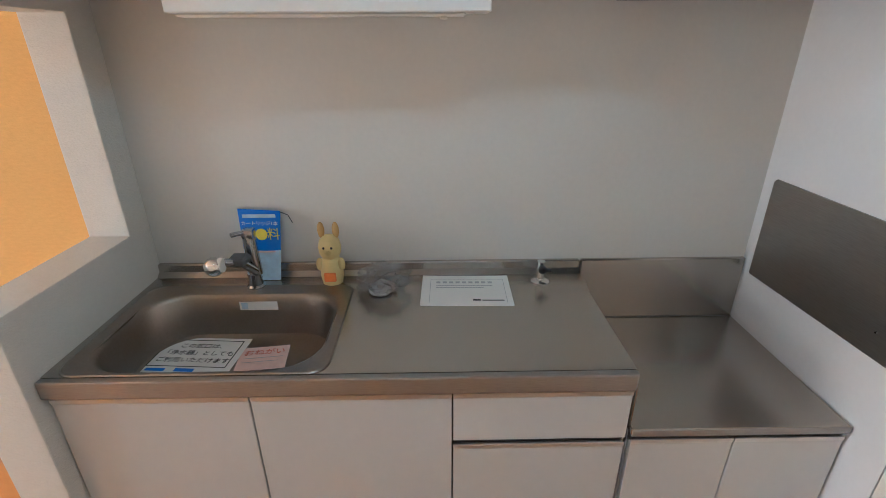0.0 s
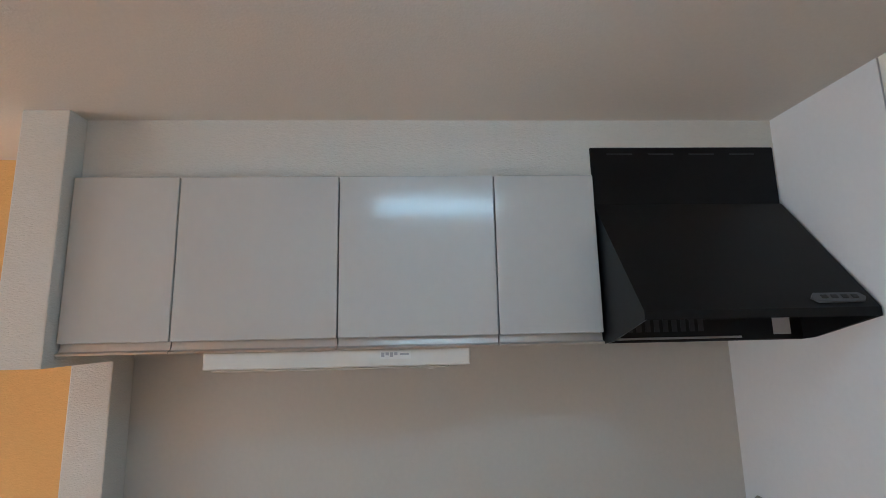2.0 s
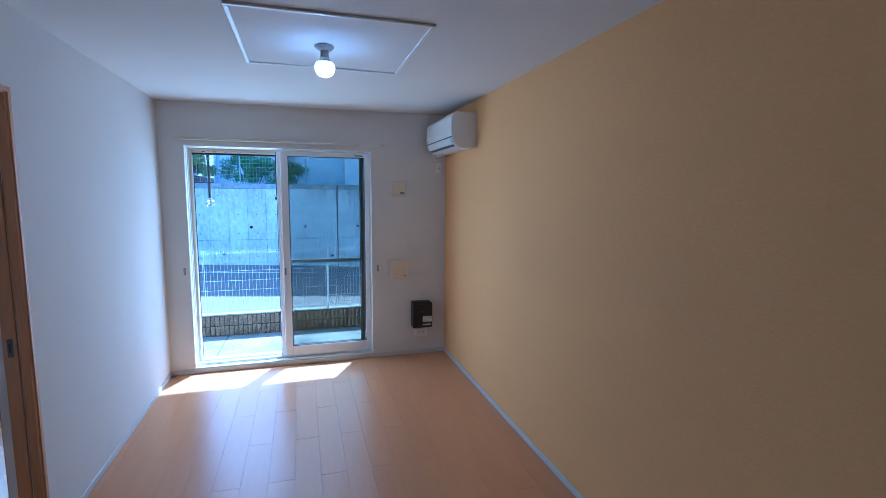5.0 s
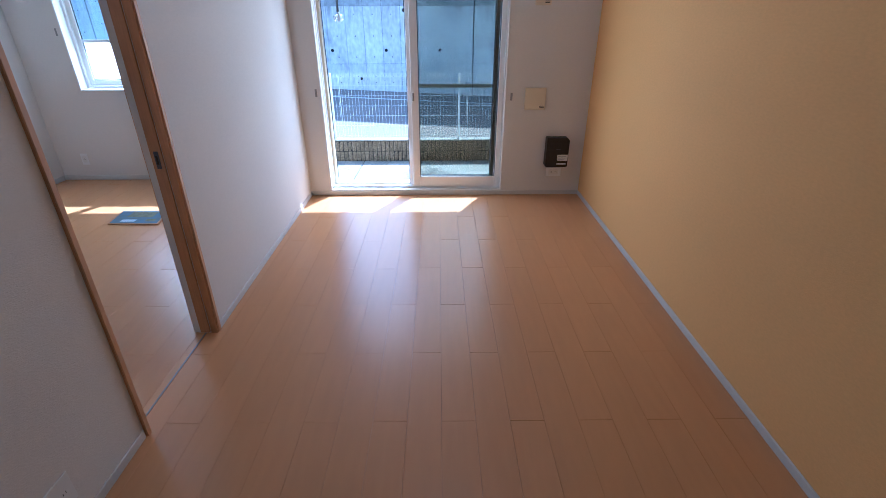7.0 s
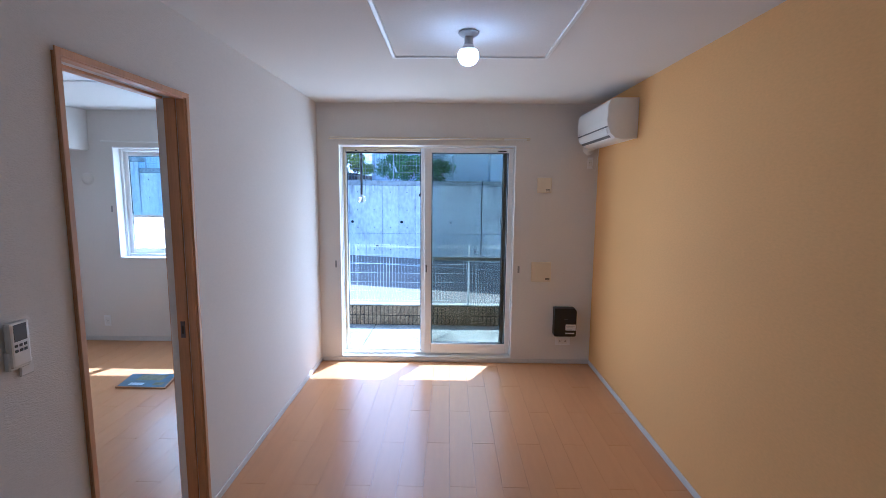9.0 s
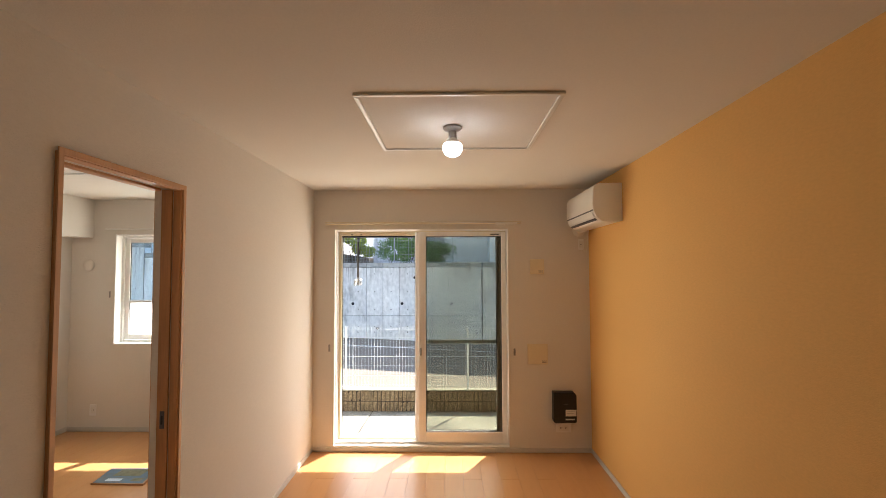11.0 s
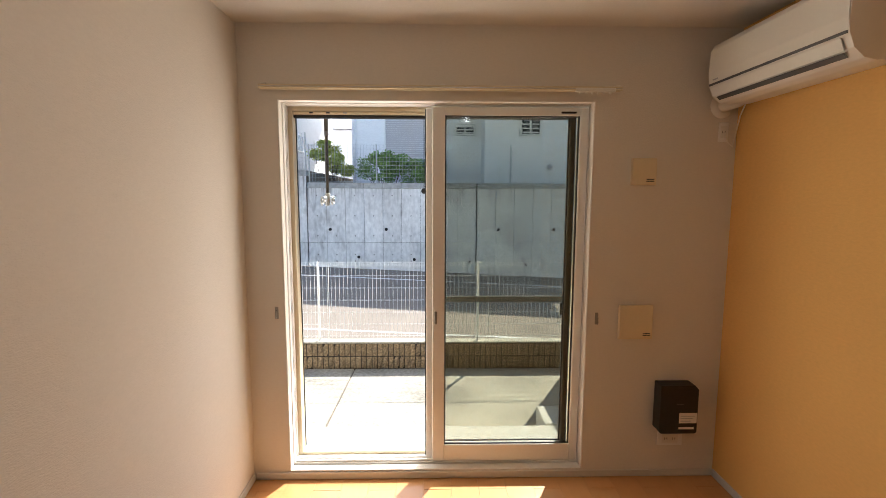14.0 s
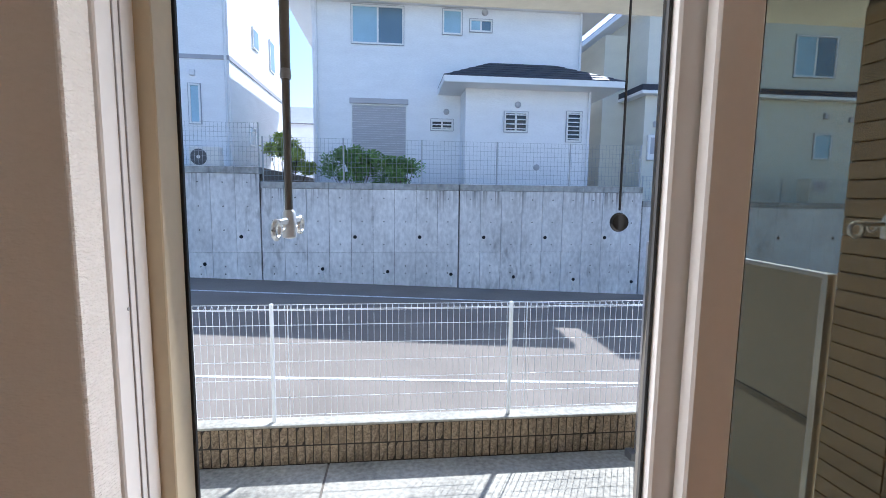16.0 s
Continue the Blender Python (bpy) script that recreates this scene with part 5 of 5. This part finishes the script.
part("side_cover", box(-0.2275, -0.2245, -0.50, -0.30, -0.05, 0.30, 0.001), WHITE_PLASTIC, ou)

ROD_BRONZE = mat("bronze_rod", (0.16, 0.14, 0.115), 0.4, metal=0.7, vary=0.05)
# laundry pole hangers under the balcony, each with a swing arm
def hanger_arm(turn):
    """A flat swing arm along x with an oval ring at each end and two pole notches, turned about the rod."""
    bm = box(-0.105, 0.105, -0.006, 0.006, -0.008, 0.012, 0.004)
    for s_ in (-1, 1):
        loop = [(s_ * 0.125 + 0.026 * math.cos(a), 0, -0.018 + 0.026 * math.sin(a)) for a in [2 * math.pi * j / 14 for j in range(15)]]
        pipe(loop, 0.008, bm, 6)
        notch = [(s_ * 0.066 + 0.018 * math.cos(a), 0, -0.004 - 0.020 * math.sin(a)) for a in [math.pi * j / 7 for j in range(8)]]
        pipe(notch, 0.005, bm, 6)
    bmesh.ops.transform(bm, matrix=pose(0, 0, 0, 0, 0, turn), verts=bm.verts)
    return bm


SATIN_METAL = mat("satin_cast_metal", (0.66, 0.65, 0.63), 0.45, metal=0.8, vary=0.06, scale=20)
for y, turn in ((-2.33, -5), (-0.174, 86)):
    hg = thing("laundry_hanger", (-1.0, y, 1.5), "bronze laundry pole hanger under the balcony", "laundry hanger", "laundry hangers")
    part("flange", lathe((-1.0, y, 2.4995), [(0.035, 0), (0.035, -0.006), (0.016, -0.012)], n=16), GREY_ALU, hg)
    part("outer_rod", tube((-1.0, y, 2.49), (-1.0, y, 1.98), 0.0155, n=16), ROD_BRONZE, hg, smooth=True)
    part("inner_rod", tube((-1.0, y, 1.98), (-1.0, y, 1.56), 0.0125, n=16), ROD_BRONZE, hg, smooth=True)
    part("collar", lathe((-1.0, y, 1.975), [(0.0165, 0), (0.018, 0.01), (0.016, 0.03)], n=16), GREY_ALU, hg, smooth=True)
    part("hook_block", lathe((-1.0, y, 1.478), [(0.012, 0), (0.022, 0.004), (0.023, 0.05), (0.021, 0.082), (0.0145, 0.092)], n=18), SATIN_METAL, hg, "pale cast metal joint", True)
    arm = hanger_arm(turn)
    bmesh.ops.translate(arm, vec=(-1.0, y, 1.532), verts=arm.verts)
    part("swing_arm", arm, SATIN_METAL, hg, "pale cast metal swing arm with pole rings", True)

# ---- houses across the street ----
GZ = 1.74
PIPE_WHITE = mat("white_downpipe", (0.75, 0.75, 0.75), 0.5)
GREY_BAND = mat("grey_trim_band", (0.40, 0.40, 0.42), 0.6)


def house_window(parent, x, y0, y1, z0, z1, split=True, bars_=0, shutter=False, frame_w=0.05):
    w = part("window", ring(x - 0.02, x + 0.05, y0, y1, z0, z1, frame_w), FENCE_WHITE, parent)
    if shutter:
        part("shutter_box", box(x - 0.02, x + 0.12, y0 - 0.03, y1 + 0.03, z1, z1 + 0.17, 0.01), SHUTTER_GREY, w)
        n = int((z1 - z0 - 0.1) / 0.075)
        for k in range(n):
            z = z0 + frame_w + k * (z1 - z0 - 2 * frame_w) / n
            part("slat", box(x + 0.0, x + 0.02, y0 + frame_w, y1 - frame_w, z + 0.003, z + 0.072, 0.004), SHUTTER_GREY, w)
        return w
    part("outline", ring(x - 0.02, x + 0.054, y0 - 0.018, y1 + 0.018, z0 - 0.018, z1 + 0.018, 0.017), GREY_BAND, w)
    mid = (y0 + y1) / 2
    part("pane", box(x - 0.005, x + 0.005, y0 + frame_w, mid, z0 + frame_w, z1 - frame_w), HOUSE_DARK if bars_ else HOUSE_PALE, w)
    part("pane", box(x - 0.005, x + 0.004, mid, y1 - frame_w, z0 + frame_w, z1 - frame_w), HOUSE_DARK if bars_ else HOUSE_GLASS if split else HOUSE_PALE, w)
    if split:
        part("meeting_stile", box(x + 0.005, x + 0.03, (y0 + y1) / 2 - 0.03, (y0 + y1) / 2 + 0.03, z0 + frame_w, z1 - frame_w), FENCE_WHITE, w)
    for k in range(bars_):
        z = z0 + (k + 0.7) * (z1 - z0) / (bars_ + 0.4)
        part("grille_bar", box(x + 0.07, x + 0.09, y0, y1, z - 0.018, z + 0.018), PIPE_WHITE, w)
    return w


def hip_roof(parent, x0, x1, y0, y1, z, rise, over, name="roof"):
    """A hipped roof with slate courses, a white fascia and a soffit."""
    x0, x1, y0, y1 = x0 - over, x1 + over, y0 - over, y1 + over
    d = min(x1 - x0, y1 - y0) / 2
    part("fascia", box(x0, x1, y0, y1, z - 0.16, z + 0.04, 0.01), FENCE_WHITE, parent)
    own = bmesh.new()
    courses = max(3, int(d / 0.28))
    for k in range(courses):
        a, b = k * d / courses, (k + 1) * d / courses
        za, zb = z + 0.04 + rise * k / courses, z + 0.04 + rise * (k + 1) / courses
        lo = [(x0 + a, y0 + a, za + 0.02), (x1 - a, y0 + a, za + 0.02), (x1 - a, y1 - a, za + 0.02), (x0 + a, y1 - a, za + 0.02)]
        hi = [(x0 + b, y0 + b, zb), (x1 - b, y0 + b, zb), (x1 - b, y1 - b, zb), (x0 + b, y1 - b, zb)]
        base = [(p[0], p[1], za - 0.01) for p in lo]
        V = [[own.verts.new(p) for p in row] for row in (base, lo, hi)]
        for j in range(4):
            i = (j + 1) % 4
            own.faces.new((V[0][j], V[0][i], V[1][i], V[1][j]))
            own.faces.new((V[1][j], V[1][i], V[2][i], V[2][j]))
    bmesh.ops.recalc_face_normals(own, faces=own.faces[:])
    part(name, own, ROOF_SLATE, parent, "dark slate hipped roof")


# main white house
hA = thing("house_white", (-18.5, 0, GZ), "white two-storey house with a dark slate porch roof", "house")
part("wall", box(-22.5, -15.7, -4.60, 4.45, GZ - 0.2, 7.84), SIDING, hA)
hip_roof(hA, -22.5, -15.7, -4.60, 4.45, 7.94, 1.5, 0.85)
part("gutter", tube((-14.80, -5.40, 7.90), (-14.80, 5.25, 7.90), 0.055, n=10), PIPE_WHITE, hA)
house_window(hA, -15.7, -3.385, -1.52, GZ + 0.25, 4.60, shutter=True)
house_window(hA, -15.7, -3.34, -1.643, 6.51, 7.72)
house_window(hA, -15.7, -0.363, 0.291, 6.93, 7.72, False)
house_window(hA, -15.7, 0.549, 1.305, 7.05, 7.45)
part("downpipe", tube((-15.62, -4.45, GZ), (-15.62, -4.45, 7.8), 0.04), PIPE_WHITE, hA)
part("downpipe", tube((-15.62, 4.36, 5.4), (-15.62, 4.36, 7.8), 0.04), PIPE_WHITE, hA)
for y, z in ((1.05, 7.68),):
    part("vent_cap", lathe((-15.69, y, z), [(0.11, 0), (0.11, 0.03), (0.07, 0.07), (0.02, 0.08)], axis="x", n=16), SHUTTER_GREY, hA)
porch = part("porch_wall", box(-15.71, -14.5, 0.28, 4.36, GZ - 0.2, 5.12), SIDING, hA)
hip_roof(hA, -16.4, -14.5, 0.28, 4.36, 5.12, 0.85, 0.78, "porch_roof")
house_window(hA, -14.5, 1.52, 2.277, 3.65, 4.28, True, 4)
house_window(hA, -14.5, 3.563, 4.061, 3.39, 4.345, False, 7)
house_window(hA, -15.69, -0.72, 0.03, 3.80, 4.17, True, 3)
for x, y, z in ((-14.49, 1.95, 4.50), (-15.69, -0.2, 4.42), (-14.49, 2.62, 2.55)):
    part("vent_cap", lathe((x, y, z), [(0.10, 0), (0.10, 0.03), (0.07, 0.07), (0.02, 0.08)], axis="x", n=16), SHUTTER_GREY, hA)
part("plinth", box(-15.72, -14.45, 0.24, 4.40, GZ - 0.2, GZ + 0.22), CONCRETE, hA)
part("corner_downpipe", tube((-14.44, 4.28, GZ), (-14.44, 4.28, 5.0), 0.04), PIPE_WHITE, hA)

# house to its south
hB = thing("house_pale", (-18, -10, GZ + 0.3), "pale two-storey house with narrow windows", "house")
part("wall", box(-23.0, -14.5, -14.0, -6.82, GZ, 10.6), SIDING, hB)
hip_roof(hB, -23.0, -14.5, -14.0, -6.82, 10.7, 1.4, 0.3)
part("band", box(-23.02, -14.47, -14.02, -6.79, 5.52, 5.64), GREY_BAND, hB)
house_window(hB, -14.5, -7.99, -7.66, 3.65, 4.80, False)
part("downpipe", tube((-14.43, -6.90, GZ), (-14.43, -6.90, 9.1), 0.04), PIPE_WHITE, hB)
part("lamp_box", box(-14.5, -14.40, -7.92, -7.78, 5.03, 5.2, 0.01), PIPE_WHITE, hB)
for xx, z0, z1 in ((-16.6, 3.2, 3.9), (-19.2, 3.0, 3.9), (-17.3, 6.6, 7.3), (-19.6, 6.4, 7.6)):
    wv = part("side_window", box(xx - 0.35, xx + 0.35, -6.84, -6.77, z0, z1, 0.01), FENCE_WHITE, hB)
    part("pane", box(xx - 0.29, xx + 0.29, -6.80, -6.765, z0 + 0.06, z1 - 0.06), HOUSE_GLASS, wv)

# house to its north
hC = thing("house_cream", (-18, 10, GZ - 0.4), "cream two-storey house with a dark band", "house")
part("wall", box(-23.0, -15.0, 6.48, 16.0, 0.9, 8.0), SIDING_CREAM, hC)
part("setback_wall", box(-23.0, -16.4, 5.6, 6.48, 0.9, 7.4), SIDING_CREAM, hC)
hip_roof(hC, -23.0, -15.0, 6.48, 16.0, 8.1, 1.3, 0.5)
part("band", box(-23.0, -14.72, 6.2, 16.3, 5.16, 5.36, 0.01), ROOF_SLATE, hC, "dark canopy band")
part("band_edge", box(-23.0, -14.68, 6.18, 16.32, 5.05, 5.16, 0.01), FENCE_WHITE, hC)
house_window(hC, -15.0, 8.55, 9.15, 6.15, 7.05, False)
house_window(hC, -15.0, 9.65, 10.25, 6.15, 7.05, False)
house_window(hC, -15.0, 11.8, 13.4, 5.85, 7.25)
house_window(hC, -15.0, 12.83, 13.53, 3.05, 3.95, False)
for y, z in ((13.2, 4.55), (14.2, 4.45), (6.9, 4.1)):
    part("vent_cap", box(-15.0, -14.9, y - 0.1, y + 0.1, z - 0.1, z + 0.1, 0.02), SHUTTER_GREY, hC)
mb = part("meter_box", box(-15.0, -14.90, 6.62, 7.12, 2.9, 3.75, 0.01), FENCE_WHITE, hC)
part("meter_glass", box(-14.90, -14.89, 6.70, 7.04, 3.1, 3.65), SHUTTER_GREY, mb)

# far low house in the gap between the two
hD = thing("house_far", (-30, -7, GZ), "far low house with a grey roof in the gap", "house")
part("wall", box(-32, -28, -12, -3.5, GZ, 5.6), SIDING, hD)
part("roof", prism([(-32.4, 5.6), (-27.6, 5.6), (-30, 6.9)], "y", -12.3, -3.2), GREY_BAND, hD)

# mesh fences along the top of the retaining wall
def top_fence(name, x, y0, y1, z0, z1, step, label):
    f = thing(name, (x, (y0 + y1) / 2, z0), label, "fence", "mesh fences on the retaining wall")
    n = max(1, round((y1 - y0) / step))
    for k in range(n + 1):
        y = y0 + (y1 - y0) * k / n
        part("post", tube((x, y, z0 - 0.1), (x, y, z1), 0.022, n=8), GREY_FENCE, f)
    wr = bmesh.new()
    y = y0
    while y <= y1:
        box(x + 0.02, x + 0.026, y - 0.003, y + 0.003, z0 + 0.04, z1 - 0.02, bm=wr)
        y += 0.10
    m_ = int((z1 - z0) / 0.12)
    for k in range(m_ + 1):
        z = z0 + 0.04 + k * (z1 - z0 - 0.06) / m_
        box(x + 0.02, x + 0.026, y0, y1, z - 0.003, z + 0.003, bm=wr)
    tagged(part("wire_mesh", wr, GREY_FENCE, f), kind="stuff")


GREY_FENCE = mat("grey_fence_wire", (0.42, 0.43, 0.43), 0.5)
top_fence("garden_fence", -12.45, -5.40, 5.05, 1.92, 3.10, 2.05, "grey wire mesh garden fence on the retaining wall")
top_fence("garden_fence", -12.45, -12.1, -5.5, 2.29, 3.45, 2.1, "grey wire mesh fence on the higher wall")
top_fence("garden_fence", -12.45, 5.15, 13.9, 1.53, 2.25, 2.0, "grey wire mesh fence on the lower wall")

# outdoor unit of the pale house, standing on the wall top
o2 = thing("outdoor_unit", (-13.0, -6.9, 2.29), "white outdoor unit behind the far fence", "outdoor unit")
part("case", box(-13.25, -12.95, -7.45, -6.65, 2.29, 2.85, 0.02), WHITE_PLASTIC, o2)
part("fan_disc", lathe((-12.948, -7.20, 2.57), [(0.22, 0), (0.20, 0.012), (0.05, 0.012)], axis="x", n=24), DARK_GREY, o2)
part("grille_hub", lathe((-12.93, -7.20, 2.57), [(0.05, 0), (0.04, 0.01)], axis="x", n=16), WHITE_PLASTIC, o2)
o3 = thing("water_heater", (-13.0, 11.4, 1.46), "cream water heater box behind the far fence", "water heater")
part("case", box(-13.5, -13.0, 10.96, 11.85, 1.46, 2.28, 0.02), SIDING_CREAM, o3)
part("cover_plate", box(-13.0, -12.985, 11.05, 11.5, 1.85, 2.2, 0.004), SHUTTER_GREY, o3)
solo("upper_ground_south", box(-40, -12.5, -40, -5.45, 1.70, 2.29), SOIL, (0, 0, 0), "higher garden ground behind the wall", "ground", kind="structure")


def shrub(name, cx, cy, z, w, d, h, leaves, label, material, seed):
    """A leafy shrub: several stems and a crown of many small folded leaves in loose clumps."""
    rnd = random.Random(seed)
    t = thing(name, (cx, cy, z), label, "shrub")
    stems = bmesh.new()
    clumps = []
    for k in range(16):
        a = rnd.uniform(0, 6.28)
        r = rnd.uniform(0.15, 1.0) ** 0.7
        p = Vector((cx + d / 2 * r * math.cos(a), cy + w / 2 * r * math.sin(a), z + h * rnd.uniform(0.35, 0.95) * (1 - 0.35 * r)))
        clumps.append((p, rnd.uniform(0.16, 0.30)))
        tube((cx + rnd.uniform(-0.1, 0.1), cy + w * 0.25 * r * math.sin(a), z), p, 0.014, stems, 5, 0.005)
    part("stems", stems, BARK, t)
    vs, fs = [], []
    for k in range(leaves):
        p, r = clumps[rnd.randrange(len(clumps))]
        u = Vector((rnd.gauss(0, 1), rnd.gauss(0, 1), rnd.gauss(0, 1))).normalized() * r * rnd.uniform(0.4, 1.15)
        u.z *= 0.8
        q = p + u
        q.z = max(q.z, z + 0.02)
        ax = Vector((rnd.gauss(0, 1), rnd.gauss(0, 1), rnd.gauss(0, 0.6))).normalized()
        side = ax.cross(Vector((rnd.gauss(0, 1), rnd.gauss(0, 1), 2))).normalized()
        L_, W_ = rnd.uniform(0.06, 0.11), rnd.uniform(0.025, 0.045)
        i = len(vs)
        up = ax.cross(side) * 0.012
        vs += [q, q + ax * L_ * 0.5 + side * W_ + up, q + ax * L_, q + ax * L_ * 0.5 - side * W_ + up]
        fs += [(i, i + 1, i + 2), (i, i + 2, i + 3)]
    me = bpy.data.meshes.new("leaves")
    me.from_pydata([v - Vector((cx, cy, z)) for v in vs], [], fs)
    me.materials.append(material)
    ob = new("crown", me)
    ob.parent = t
    ob["kind"] = "stuff"


shrub("garden_shrub", -13.1, -3.1, 1.74, 1.45, 0.8, 1.4, 4200, "dark green leafy shrub behind the garden fence", LEAF, 3)
shrub("garden_shrub", -13.1, -1.85, 1.74, 1.15, 0.8, 1.05, 3600, "dark green leafy shrub behind the garden fence", LEAF, 5)
shrub("garden_hedge", -15.0, -5.3, 1.74, 1.3, 1.8, 2.3, 6000, "light green shrub in the gap between the houses", LEAF_LIGHT, 8)

# ---- floor planks ----
PW, PL = 0.1467, 0.9
plank_meshes = {}


def plank_mesh(length, width):
    key = (round(length, 3), round(width, 3))
    if key not in plank_meshes:
        g, c, d = 0.0004, 0.0009, 0.0015
        gy, cy = 0.0002, 0.0005
        own = bmesh.new()
        x, y = length / 2 - g, width / 2 - gy
        rows = [[(-x, -y), (x, -y), (x, y), (-x, y)], [(-x, -y), (x, -y), (x, y), (-x, y)], [(-x + c, -y + cy), (x - c, -y + cy), (x - c, y - cy), (-x + c, y - cy)]]
        V = [[own.verts.new((*p, z)) for p in row] for row, z in zip(rows, (-0.012, -d, 0.0))]
        for lo, hi in zip(V, V[1:]):
            for j in range(4):
                own.faces.new((lo[j], lo[(j + 1) % 4], hi[(j + 1) % 4], hi[j]))
        own.faces.new(V[-1])
        bmesh.ops.recalc_face_normals(own, faces=own.faces[:])
        plank_meshes[key] = mesh_of(own, "plank", OAK_FLOOR)
    return plank_meshes[key]


def lay(x0, x1, y0, y1):
    k0 = math.floor((y0 + 1.616) / PW)
    k = k0
    while -1.616 + k * PW < y1:
        ya, yb = max(y0, -1.616 + k * PW), min(y1, -1.616 + (k + 1) * PW)
        start = 2.806 if k % 2 == 0 else 2.352
        i = math.floor((x0 - start) / PL)
        while start + i * PL < x1:
            xa, xb = max(x0, start + i * PL), min(x1, start + (i + 1) * PL)
            if xb - xa > 0.01 and yb - ya > 0.008:
                ob = new("plank", plank_mesh(xb - xa, yb - ya))
                ob.parent = floor
                ob.location = ((xa + xb) / 2, (ya + yb) / 2, 0)
            i += 1
        k += 1


lay(0.0, 6.40, -2.60, 0.0)
lay(-0.51, 3.60, -5.245, -2.60)
